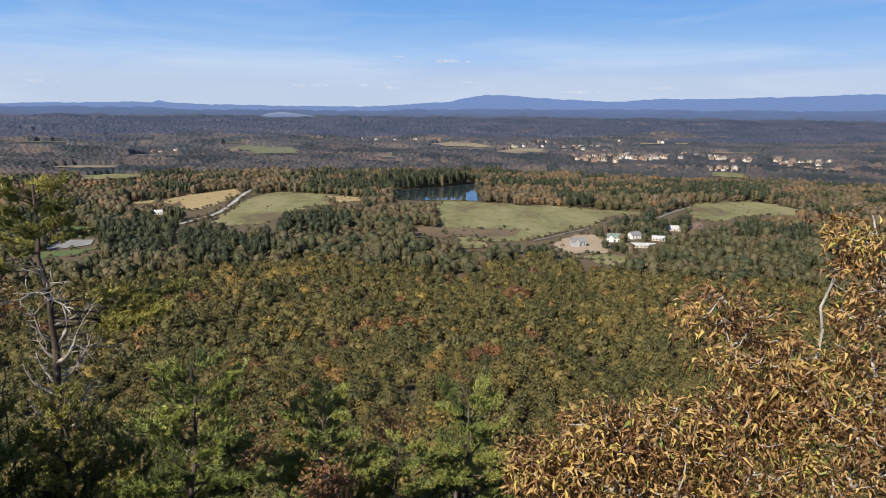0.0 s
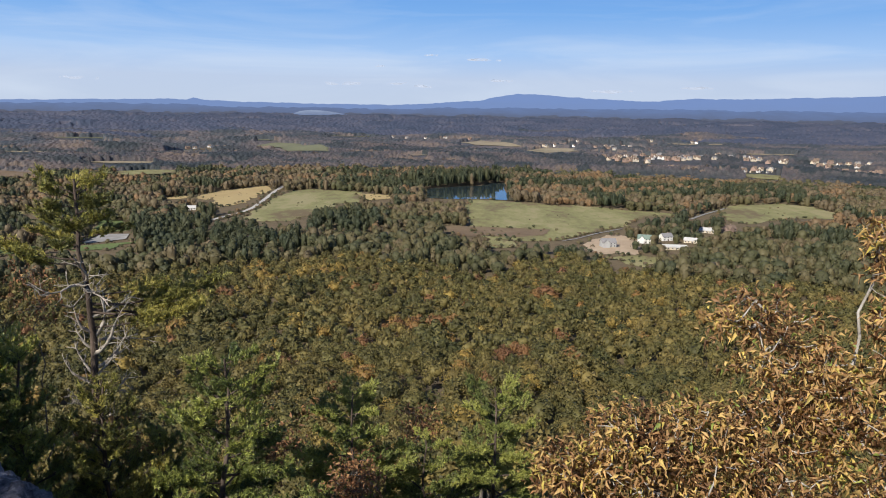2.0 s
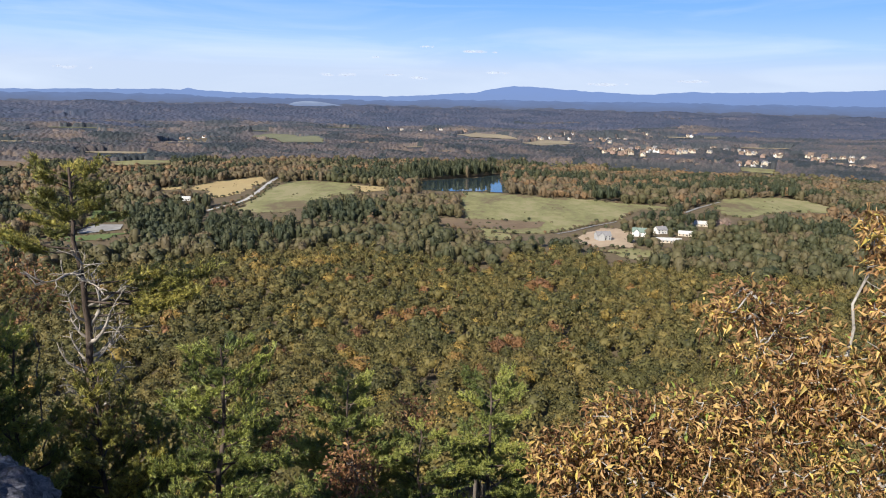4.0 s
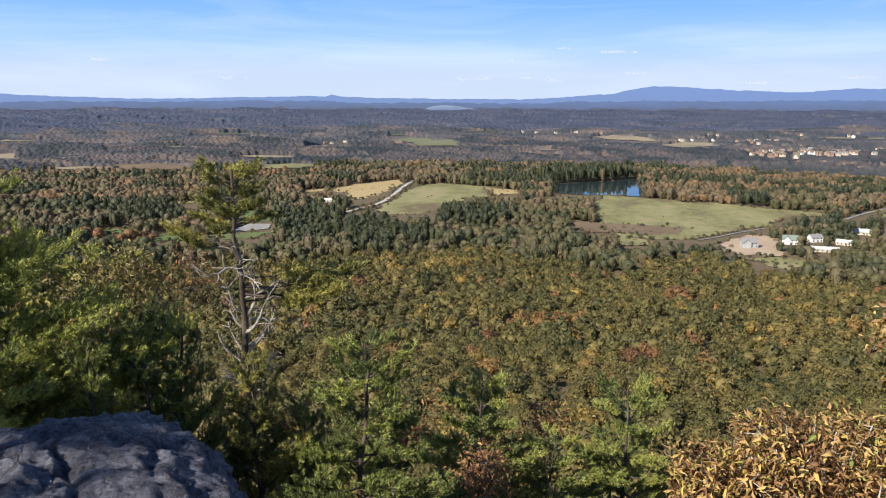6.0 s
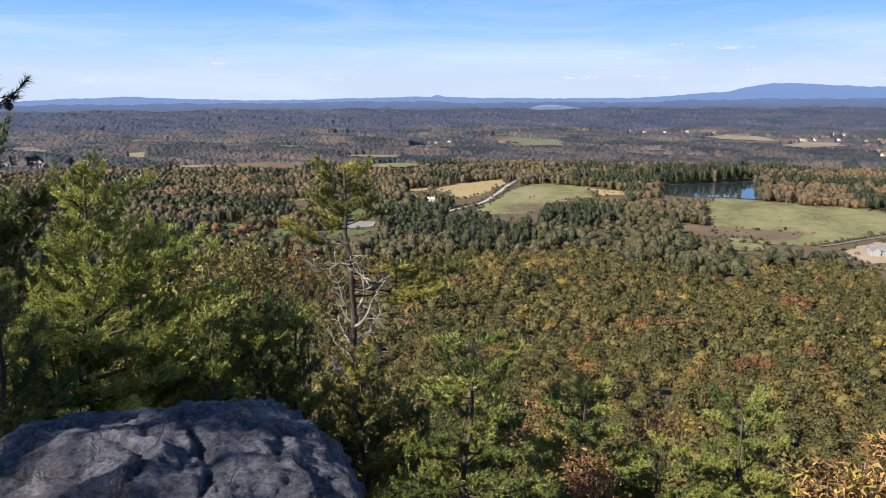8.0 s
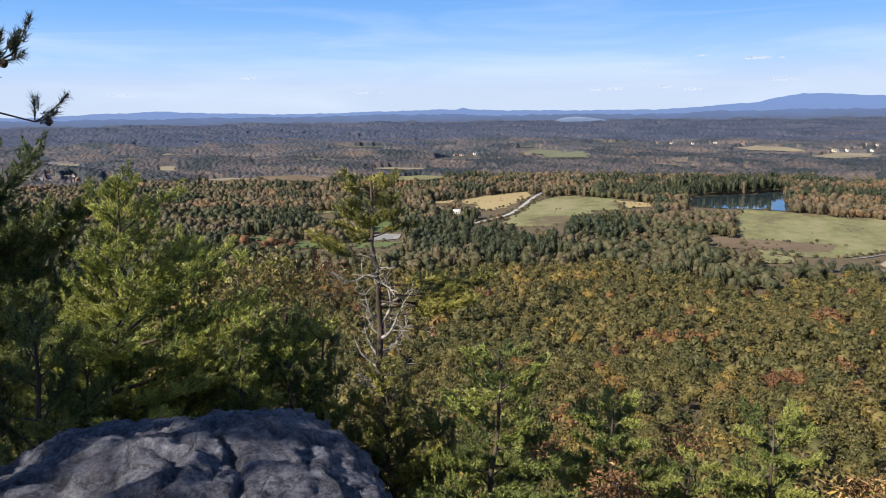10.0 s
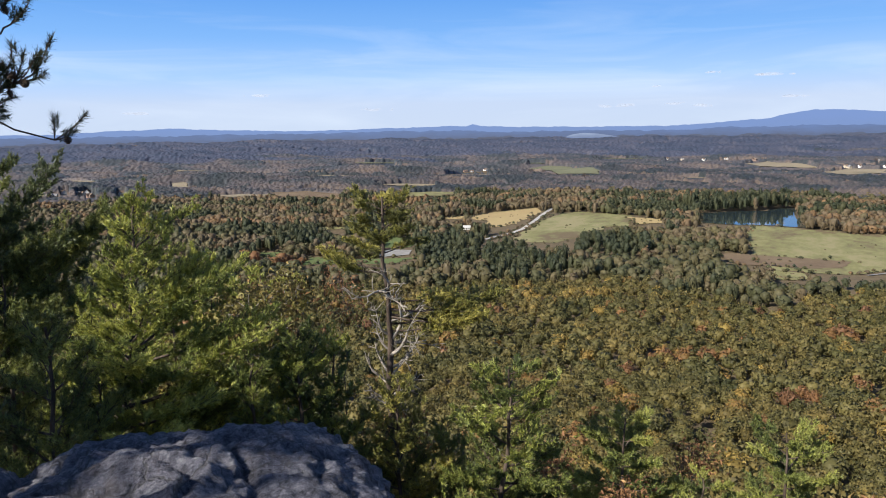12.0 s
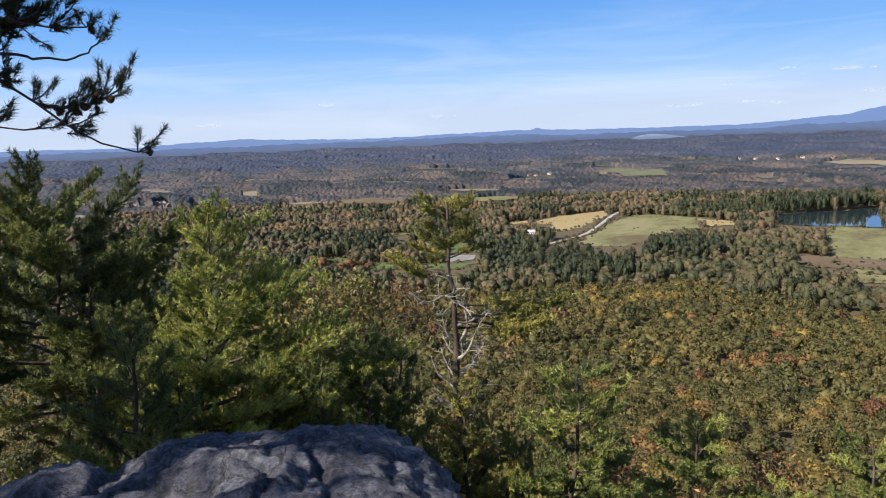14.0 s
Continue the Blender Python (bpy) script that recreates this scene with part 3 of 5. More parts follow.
def halves(q):
    """Quads (n, 4, 3) as triangles."""
    return np.concatenate([q[:, [0, 1, 2]], q[:, [0, 2, 3]]])


def core(n, lobes, seed, tall=0.75, full=True, bulge=0.25, size=0.6, deep=1.0):
    """The closed inner body of a crown: a lobed, dented ball of quads (its upper part alone unless full)."""
    r = np.random.default_rng(seed)
    dirs = unit(r.normal(size=(lobes, 3)) + np.array([0, 0, 0.5]))
    g = np.linspace(-1, 1, n + 1)
    quads = []
    for ax in range(3):
        for sg in (-1, 1):
            if ax == 2 and sg < 0 and full != True:
                continue
            for i in range(n):
                for j in range(n):
                    q = []
                    for a_, b_ in ((i, j), (i + 1, j), (i + 1, j + 1), (i, j + 1)):
                        p = np.zeros(3)
                        p[ax], p[(ax + 1) % 3], p[(ax + 2) % 3] = sg, g[a_], g[b_]
                        q.append(p)
                    if full == False and max(p[2] for p in q) < 0.01:
                        continue
                    quads.append(q if sg > 0 else q[::-1])
    q = unit(np.array(quads))
    push = np.max(np.clip(np.einsum("nkc,lc->nkl", q, dirs) - 0.55, 0, 1), -1)
    rad_ = size + bulge * push * 1.6 + 0.10 * np.sin(q[..., 0] * 7 + seed) * np.sin(q[..., 1] * 6 + seed * 2)
    q = q * rad_[..., None] * np.array([1, 1, 0.8])
    q[..., 2] = np.where(q[..., 2] < 0, q[..., 2] * deep, q[..., 2])
    return halves(q + np.array([0, 0, tall * 0.75]))


def scattered(r0, r1, gap, seed, az0=-38, az1=68, grow=0.0, row=1.0):
    """Places over a sector of the land, loosely even."""
    r = np.random.default_rng(seed)
    out, d = [], r0
    while d < r1:
        g = gap * (1 + grow * (d - r0) / r0)
        n = max(3, int(d * radians(az1 - az0) / g))
        az = np.radians(az0 + (np.arange(n) + r.uniform(-0.42, 0.42, n) + 0.5 * r.random()) * (az1 - az0) / n)
        q = d + r.uniform(-0.42, 0.42, n) * g * row
        out.append(np.stack([-np.sin(az) * q, np.cos(az) * q], -1))
        d += g * row
    return np.concatenate(out)


# where the suburb's houses stand
hrng = np.random.default_rng(17)
hp = []
for cx, cy, ra, rb, m in ((650, 1800, 240, 60, 80), (880, 1785, 120, 60, 40), (470, 2150, 80, 130, 26), (620, 2250, 90, 130, 30), (560, 2750, 110, 130, 20), (800, 2280, 120, 140, 22), (1000, 2080, 160, 130, 20)):
    for _ in range(m):
        a_, q = hrng.uniform(0, 6.28), math.sqrt(hrng.random())
        hp.append((cx + ra * q * math.cos(a_), cy + rb * q * math.sin(a_)))
for cx, cy, ra, rb, m in ((-1500, 1200, 90, 60, 10), (-850, 2300, 110, 60, 10), (330, 2750, 120, 60, 7), (-200, 3300, 200, 60, 5), (700, 3300, 350, 120, 8)):
    for _ in range(m):
        hp.append((cx + hrng.uniform(-ra, ra), cy + hrng.uniform(-rb, rb)))
spaced = []
for p in hp:
    if all(math.hypot(p[0] - u, p[1] - v) > 18 for u, v in spaced):
        spaced.append(p)
hp = on_land(spaced)
FARM = [(152, 776), (199, 806), (228, 824), (255, 812), (223, 770), (294, 884), (324, 890), (-396, 979), (560, 845)]


OPEN = [poly for _, _, _, poly in FIELDS] + [LAKE, PARKING]
LANES = [np.array(line, float) for _, _, _, line in ROADS]


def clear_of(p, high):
    """Which places keep the fields, lake and lanes free, also of trees that would hide them from the camera."""
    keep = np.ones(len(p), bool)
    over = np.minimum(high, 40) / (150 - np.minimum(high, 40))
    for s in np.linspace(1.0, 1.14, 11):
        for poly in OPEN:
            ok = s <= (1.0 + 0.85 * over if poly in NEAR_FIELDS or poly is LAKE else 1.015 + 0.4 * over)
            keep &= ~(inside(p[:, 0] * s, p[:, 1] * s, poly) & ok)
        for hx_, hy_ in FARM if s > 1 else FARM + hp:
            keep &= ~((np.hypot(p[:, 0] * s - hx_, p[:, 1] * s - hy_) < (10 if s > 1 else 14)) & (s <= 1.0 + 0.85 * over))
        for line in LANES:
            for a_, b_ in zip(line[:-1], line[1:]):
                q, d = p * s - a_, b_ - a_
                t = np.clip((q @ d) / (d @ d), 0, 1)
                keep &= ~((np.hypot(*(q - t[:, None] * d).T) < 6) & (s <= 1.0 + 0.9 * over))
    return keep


def woods(name, places, templates, radius, lift, tint, mat, label, seed, tall=None):
    """Many trees as one mesh; tall gives each crown's height, else it follows the radius."""
    r = np.random.default_rng(seed)
    kind = r.integers(0, len(templates), len(places))
    vs, fs, ts, count = [], [], [], 0
    for k, tp in enumerate(templates):
        m = np.where(kind == k)[0]
        if not len(m):
            continue
        pts, back = np.unique(np.round(tp.reshape(-1, 3), 4), axis=0, return_inverse=True)
        a = r.uniform(0, 6.283, len(m))
        ca, sa = np.cos(a)[:, None], np.sin(a)[:, None]
        x, y, z = pts[None, :, 0], pts[None, :, 1], pts[None, :, 2]
        rad = radius[m][:, None]
        st = r.uniform(0.85, 1.2, len(m))[:, None]
        q = np.stack([(x * ca - y * sa) * rad, (x * sa + y * ca) * rad, z * (rad * st if tall is None else tall[m][:, None] / pts[:, 2].max())], -1)
        q = q + np.stack([places[m, 0], places[m, 1], lift[m]], -1)[:, None, :]
        vs.append(q.reshape(-1, 3))
        fs.append((back.reshape(-1, 3)[None] + (count + np.arange(len(m)) * len(pts))[:, None, None]).reshape(-1, 3))
        count += len(pts) * len(m)
        ts.append(np.repeat(tint[m], tp.shape[0]))
    ob = put(name, mesh_of(name, np.concatenate(vs), np.concatenate(fs), mat, np.concatenate(ts), smooth=True))
    return tagged(ob, label, "woods", kind="stuff")


def autumn_tint(x, y, seed):
    """The hue of the slope's oaks: stands of green and gold, with single trees turned rust."""
    r = np.random.default_rng(seed)
    t = np.minimum(0.32 + 0.09 * waves(x, y, 160, 21) + 0.10 * waves(x, y, 38, 22) + r.normal(0, 0.08, len(x)), 0.56)
    t = np.where(r.random(len(x)) < 0.06, r.uniform(0.6, 0.95, len(x)), t)
    for cx, cy, ra, hue in ((-161, 556, 16, 0.66), (-128, 590, 22, 0.62), (-190, 600, 14, 0.66), (60, 520, 14, 0.84), (150, 470, 12, 0.70), (20, 330, 9, 0.86), (95, 420, 12, 0.62), (-250, 520, 18, 0.60), (-40, 400, 10, 0.84)):
        t = np.where(np.hypot(x - cx, y - cy) < ra, hue + r.normal(0, 0.05, len(x)), t)
    return np.clip(t, 0.0, 1.0)


# the oak slope: the nearest trees singly, the rest joined
slope = scattered(70, 760, 8.9, 31)
sr = np.hypot(slope[:, 0], slope[:, 1])
foot = 660 + 42 * waves(slope[:, 0], slope[:, 1] * 0.3, 150, 15) + 20 * waves(slope[:, 0], slope[:, 1], 50, 16)
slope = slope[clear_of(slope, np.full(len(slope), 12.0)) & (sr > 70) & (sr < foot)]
sr = np.hypot(slope[:, 0], slope[:, 1])
order = np.argsort(sr)
slope, sr = slope[order], sr[order]
rad = rng.uniform(3.9, 6.8, len(slope)) + 0.7 * waves(slope[:, 0], slope[:, 1], 60, 8)
gz = ground_z(slope[:, 0], slope[:, 1])
tall = rng.uniform(3.0, 11.0, len(slope)) + 3.0 * waves(slope[:, 0], slope[:, 1], 90, 14)
tall = np.minimum(tall, np.maximum(1.5, -0.50 * sr - gz - 5.5))
tint = autumn_tint(slope[:, 0], slope[:, 1], 5)
NEAR = 300
near_crowns = [mesh_of("crown", q.reshape(-1, 3), np.arange(q.size // 3).reshape(-1, 3), M_OAK_OB) for q in [np.concatenate([core(3, 7, 100 + s, size=0.44), crown(1500, 0.044, 10, 100 + s, 1.0, 0.50)]) for s in range(6)]]
tv, tf = tube([(0, 0, -1.03), (0.01, 0, -0.6), (0.0, 0.01, 0.02)], [0.06, 0.045, 0.036], 6)
pieces = [tube([(0, 0, 0), (0.03, 0, 0.35), (0.0, 0.03, 0.75)], [0.036, 0.025, 0.010], 6)]
for s in range(5):
    a_ = s * 1.3
    pieces.append(tube([(0.01, 0, 0.1 + 0.1 * s), (0.25 * math.cos(a_), 0.25 * math.sin(a_), 0.35 + 0.06 * s), (0.5 * math.cos(a_), 0.5 * math.sin(a_), 0.5 + 0.05 * s)], [0.02, 0.013, 0.004], 5))
bough = mesh_of("bough", *joined(pieces), M_TRUNK, smooth=True)
oak_trunk = mesh_of("trunk", tv, tf, M_TRUNK, smooth=True)
for n_ in range(NEAR):
    x, y = slope[n_]
    t = thing("oak_tree", (x, y, gz[n_] + tall[n_]), "broad oak tree in olive and gold autumn leaf on the slope", "tree", "oaks on the slope")
    t.rotation_euler, t.scale = (0, 0, rng.uniform(0, 6.28)), (rad[n_], rad[n_], rad[n_] * rng.uniform(0.85, 1.15))
    tr = put("trunk", oak_trunk, t)
    tr.scale = (1, 1, tall[n_] / t.scale[2])
    put("bough", bough, t)
    put("crown", near_crowns[n_ % 6], t)
mid = (np.arange(len(slope)) >= NEAR) & (sr < 330)
low = sr >= 330
woods("oak_woods", slope[mid], [np.concatenate([core(2, 6, 200 + s, size=0.44, deep=1.2), crown(460, 0.072, 8, 200 + s, 1.0, 0.42)]) for s in range(8)], rad[mid], gz[mid] + tall[mid], tint[mid], M_OAK, "oak woods in olive green and gold autumn leaf", 41)
woods("oak_woods", slope[low], [np.concatenate([core(2, 5, 300 + s, size=0.48, deep=1.2), crown(160, 0.112, 6, 300 + s, 1.0, 0.38)]) for s in range(8)], rad[low], gz[low] + tall[low], tint[low], M_OAK, "oak woods at the foot of the slope", 42)

# the valley's woods
val = scattered(560, 1650, 11.4, 51)
shore = np.linspace(0, 1, 34)[:, None]
val = np.concatenate([val, np.array([(-96, 1297)]) * (1 - shore) + np.array([(36, 1420)]) * shore])
val = val[np.hypot(val[:, 0], val[:, 1]) > 660 + 42 * waves(val[:, 0], val[:, 1] * 0.3, 150, 15) + 20 * waves(val[:, 0], val[:, 1], 50, 16)]
x, y = val.T
stand = waves(x, y, 260, 61)
piny = stand + 0.5 * waves(x, y, 80, 62) > 0.75
for cx, cy, ra, rb in ((-330, 800, 110, 70), (-300, 720, 60, 50), (-150, 870, 50, 60), (-80, 1340, 75, 42), (-10, 1405, 60, 42), (-50, 1450, 110, 45), (-150, 1290, 60, 50), (300, 900, 40, 45), (240, 900, 45, 30), (390, 1220, 130, 30), (520, 1280, 90, 45), (250, 1330, 120, 30), (-560, 860, 90, 40)):
    piny |= ((x - cx) / ra) ** 2 + ((y - cy) / rb) ** 2 < 1 + 0.3 * waves(x, y, 40, 63)
rad = np.where(piny, rng.uniform(4.4, 7.2, len(val)), rng.uniform(5.0, 9.6, len(val)))
high = np.where(piny, 17.5, 12.5) + 3.0 * waves(x, y, 140, 64) + rng.normal(0, 2.2, len(val))
high = np.where(((x + 50) / 100) ** 2 + ((y - 1390) / 75) ** 2 < 1, high + 11, high)
high = np.where((np.hypot(x, y) > 1420) & (np.degrees(np.arctan2(x, y)) > 11), np.minimum(high, 10.0), high)
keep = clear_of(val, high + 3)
scrubby = (waves(x, y, 110, 66) > 0.9) & (np.hypot(x, y) < 1300)
keep &= ~scrubby | (rng.random(len(val)) < 0.5)
vt = np.where(piny, rng.uniform(0.0, 0.22, len(val)), np.clip(0.42 + 0.14 * np.clip((np.hypot(x, y) - 900) / 200, 0, 1) + 0.26 * waves(x / 1.6, y, 190, 67) + 0.17 * waves(x / 1.5, y, 60, 68) + rng.normal(0, 0.07, len(val)), 0.12, 0.8))
vt = np.where(piny | (np.hypot(x, y) > 870 + 60 * waves(x, y, 120, 69)), vt, np.clip(0.36 + 0.13 * waves(x, y, 70, 70) + rng.normal(0, 0.07, len(val)), 0.1, 0.8))
big = rng.random(len(val)) < 0.12
rad, high = np.where(big, rad * 1.28, rad), np.where(big, high + 4.0, high)
rusty = ((x + 500) / 45) ** 2 + ((y - 650) / 22) ** 2 < 1
vt = np.where(rusty, 0.92, vt)
n_ = np.arange(len(val)) >= len(val) - 34
keep, piny, vt, high = keep | n_, piny | n_, np.where(n_, 0.06, vt), np.where(n_, 25.0, high)
for fx, fy in ((189, 834), (205, 848), (219, 858), (232, 866), (256, 895), (262, 856), (187, 748), (193, 738), (180, 764), (290, 966), (284, 921), (276, 905)):
    n_ = int(np.argmin(np.hypot(x - fx, y - fy)))
    val[n_], keep[n_], piny[n_], vt[n_], rad[n_], high[n_] = (fx, fy), True, False, 0.16, 6.5, 10.0
x, y = val.T
gz = ground_z(x, y)
near = np.hypot(x, y) < 960
for name, sel, tps, label in (("valley_woods", keep & ~piny & near, [np.concatenate([core(2, 5, 400 + s, 0.95, None, size=0.50, deep=2.4), crown(110, 0.118, 5 + s % 3, 400 + s, 0.95, 0.36)]) * np.array([1.0, 1.0, 1.0 + 0.1 * (s % 4)]) for s in range(8)], "bare grey and russet woods in the valley"),
                              ("valley_woods", keep & ~piny & ~near, [np.concatenate([core(2, 5, 410 + s, 0.95, None, size=0.52, deep=2.4), crown(50, 0.165, 5 + s % 3, 410 + s, 0.95, 0.32)]) * np.array([1.0, 1.0, 1.0 + 0.1 * (s % 4)]) for s in range(8)], "bare grey and russet woods round the lake and fields"),
                              ("pine_woods", keep & piny, [np.concatenate([core(2, 4, 420 + s, 1.2, None, 0.3, 0.46, 2.4), crown(90, 0.125, 6, 420 + s, 1.25, 0.36)]) * np.array([0.95, 0.95, 1.1]) for s in range(8)], "dark green pine stands in the valley")):
    woods(name, val[sel], tps, rad[sel], gz[sel] + 0.12 * high[sel], vt[sel], M_WOODS, label, 43, tall=np.maximum(high[sel], 3.0) * 0.88)

# the plain beyond: one canopy of crowns over belts of wood, with the clearings and the suburb let into it
SUBURB = [(660, 1800, 260, 100), (470, 2150, 95, 160), (620, 2250, 110, 150), (560, 2750, 130, 150), (800, 2280, 140, 160), (890, 1780, 160, 110), (980, 2100, 160, 160)]


def cells(x, y, size, seed):
    """For each place the distance to the nearest of scattered tree tops (in cell sizes), and that tree's own chance."""
    ci, cj = np.floor(x / size).astype(np.int64), np.floor(y / size).astype(np.int64)
    best, own = np.full(x.shape, 9.0), np.zeros(x.shape)
    for di in (-1, 0, 1):
        for dj in (-1, 0, 1):
            h = ((ci + di) * 73856093) ^ ((cj + dj) * 19349663) ^ (seed * 83492791)
            h = (h * 1103515245 + 12345) & 0x7FFFFFFF
            u, v, w = ((h >> 3) % 1024) / 1024, ((h >> 11) % 1024) / 1024, ((h >> 17) % 1024) / 1024
            d = np.hypot((ci + di + u) - x / size, (cj + dj + v) - y / size)
            own = np.where(d < best, w, own)
            best = np.minimum(best, d)
    return best, own


ring = [1600.0]
while ring[-1] < 4640:
    ring.append(ring[-1] + 5.6 * (ring[-1] / 1600) ** 1.3)
ring, az = np.array(ring), np.radians(np.arange(-37, 66, 0.085))
x, y = -ring[:, None] * np.sin(az)[None], ring[:, None] * np.cos(az)[None]
fr = np.repeat(ring[:, None], len(az), 1)
belt = waves(x / 2.2, y / 1.1, 190, 81)
piny = belt + 0.5 * waves(x, y, 110, 82) > 0.55
size = np.round(9.0 * (1 + 0.5 * (fr - 1600) / 3000) / 3) * 3
d, own = cells(x, y, size, 5)
high = 12.5 + 3.5 * waves(x / 2, y, 210, 83) + 5.5 * waves(x / 2.4, y, 640, 84) + 4.5 * (own - 0.5) + 3.0 * piny
dome = high - 4.6 * np.clip(d / 0.75, 0, 1.15) ** 2 + 0.9 * np.sin(x * 2.1) * np.sin(y * 1.7)
glade = waves(x / 2.6, y, 170, 91) + 0.45 * waves(x, y, 60, 92) > 1.12
dome = np.where(glade, np.minimum(dome, 2.0 + 3.5 * own * (own > 0.6)), dome)
for cx, cy, ra, rb in SUBURB:
    town = ((x - cx) / ra) ** 2 + ((y - cy) / rb) ** 2 < 1 + 0.4 * waves(x, y, 80, 93)
    dome = np.where(town, np.where(own < 0.68, 0.5, dome * 0.45), dome)
# lowers the canopy where it would hide houses and fields from the camera
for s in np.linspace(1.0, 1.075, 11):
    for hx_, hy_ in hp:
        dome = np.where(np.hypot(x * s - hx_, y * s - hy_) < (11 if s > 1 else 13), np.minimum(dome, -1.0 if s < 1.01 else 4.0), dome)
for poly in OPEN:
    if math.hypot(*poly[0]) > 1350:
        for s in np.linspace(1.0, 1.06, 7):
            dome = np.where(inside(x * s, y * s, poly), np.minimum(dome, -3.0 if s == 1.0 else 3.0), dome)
dome[0] = -6.0
dome = np.where(dome > 2, dome * np.clip(0.35 + (fr - 1600) / 90, 0, 1), dome)
z = ground_z(x, y) + dome
ft = np.where(piny, 0.02 + 0.2 * own, np.clip(0.50 + 0.26 * waves(x / 2.5, y, 150, 85) + 0.16 * waves(x / 3, y, 500, 88) + 0.28 * (own - 0.5), 0.1, 1))
ft = np.where(glade & (own < 0.6), 0.9, ft)
na = len(az)
i, j = np.meshgrid(np.arange(len(ring) - 1), np.arange(na - 1), indexing="ij")
quads = np.stack([i * na + j + 1, i * na + j, (i + 1) * na + j, (i + 1) * na + j + 1], -1)
# leaf colours take on more haze with distance, in three bands
haze_dist = fr + 260 * waves(x / 3, y, 420, 95)
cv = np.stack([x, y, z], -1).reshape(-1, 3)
for lo, hi, mat, label in ((0, 2350, M_FAR, "brown and dark green woods over the plain, lightly greyed by haze"), (2350, 3250, M_HALF_HAZED, "brown and green woods further over the plain, greyed by haze"), (3250, 9999, M_HAZED, "woods at the far side of the plain, slate-blue with haze")):
    sel = (haze_dist[:-1, :-1] >= lo) & (haze_dist[:-1, :-1] < hi)
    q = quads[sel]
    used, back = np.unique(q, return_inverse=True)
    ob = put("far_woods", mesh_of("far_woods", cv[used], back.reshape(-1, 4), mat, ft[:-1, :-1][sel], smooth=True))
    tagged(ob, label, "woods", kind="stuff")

# hedges and lone bushes round and in the fields
hr = np.random.default_rng(90)
hx = []
for _, mat, _, poly in FIELDS:
    for (x0, y0), (x1, y1) in zip(poly, poly[1:] + poly[:1]):
        if math.hypot(x0, y0) > 1700:
            continue
        n = int(math.hypot(x1 - x0, y1 - y0) / 6)
        for q in range(n):
            if hr.random() < 0.55 + 0.4 * math.sin(x0 + q * 0.37):
                hx.append((x0 + (x1 - x0) * q / n + hr.normal(0, 4), y0 + (y1 - y0) * q / n + hr.normal(0, 4), hr.uniform(1.2, 3.6)))
    cx, cy = np.mean(poly, axis=0)
    if math.hypot(cx, cy) < 1500 and mat is not M_YARD:
        for _ in range(9):
            w = hr.dirichlet(np.ones(len(poly)) * 0.8)
            hx.append((*(w @ np.array(poly, float)), hr.uniform(0.6, 2.0)))
for q in range(26):
    hx.append((106 + 86 * q / 25 + hr.normal(0, 1.0), 814 + 95 * q / 25 + hr.normal(0, 1.0), hr.uniform(0.8, 2.0)))
for line in LANES[:1]:
    for a_, b_ in zip(line[:-1], line[1:]):
        for q in range(int(np.linalg.norm(b_ - a_) / 7)):
            p = a_ + (b_ - a_) * (q * 7 / np.linalg.norm(b_ - a_))
            for sd in (-7.5, 7.5):
                if hr.random() < 0.7:
                    hx.append((p[0] + sd + hr.normal(0, 1), p[1], hr.uniform(1.5, 4.0)))
hx = np.array(hx)
woods("hedge", hx[:, :2], [np.concatenate([core(2, 4, 600 + s, 0.7, False), crown(16, 0.3, 5, 600 + s, 0.7)]) for s in range(6)], hx[:, 2], ground_z(hx[:, 0], hx[:, 1]) + 0.2, hr.uniform(0.05, 0.8, len(hx)), M_WOODS,
      "scrubby hedges and lone bushes about the fields", 45)

# ---- houses ----


def box(x0, x1, y0, y1, z0, z1):
    v = np.array([(x, y, z) for z in (z0, z1) for x, y in ((x0, y0), (x1, y0), (x1, y1), (x0, y1))], float)
    return v, np.array([(0, 3, 2, 1), (4, 5, 6, 7), (0, 1, 5, 4), (1, 2, 6, 5), (2, 3, 7, 6), (3, 0, 4, 7)])


def gable_walls(w, d, h, peak):
    """Four walls with gables at the ends of x, open at the top under the roof."""
    x, y = w / 2, d / 2
    v = np.array([(-x, -y, 0), (x, -y, 0), (x, y, 0), (-x, y, 0), (-x, -y, h), (x, -y, h), (x, y, h), (-x, y, h), (-x, 0, peak), (x, 0, peak)], float)
    return v, np.array([(0, 1, 5, 4), (2, 3, 7, 6), (1, 2, 6, 5), (3, 0, 4, 7), (5, 6, 9, 9), (7, 4, 8, 8), (4, 5, 9, 8), (6, 7, 8, 9)])


def gable_mesh(name, w, d, h, peak, mat):
    v, f = gable_walls(w, d, h, peak)
    me = bpy.data.meshes.new(name)
    me.from_pydata([tuple(p) for p in v], [], [tuple(dict.fromkeys(int(i) for i in q)) for q in f[:6]])
    me.materials.append(mat)
    return me


def roof_mesh(name, w, d, h, peak, mat, over=0.5, thick=0.28):
    """Two sloping slabs that meet at the ridge."""
    x, y = w / 2 + over, d / 2 + over
    e = h - (peak - h) * over / (d / 2)
    prof = [(-y, e), (0, peak), (y, e), (y, e + thick), (0, peak + thick * 1.2), (-y, e + thick)]
    v = [(sx * x, py, pz) for sx in (-1, 1) for py, pz in prof]
    me = bpy.data.meshes.new(name)
    me.from_pydata(v, [], [(0, 1, 7, 6), (1, 2, 8, 7), (2, 3, 9, 8), (3, 4, 10, 9), (4, 5, 11, 10), (5, 0, 6, 11), (0, 5, 4, 1), (1, 4, 3, 2), (6, 7, 10, 11), (7, 8, 9, 10)])
    me.materials.append(mat)
    return me


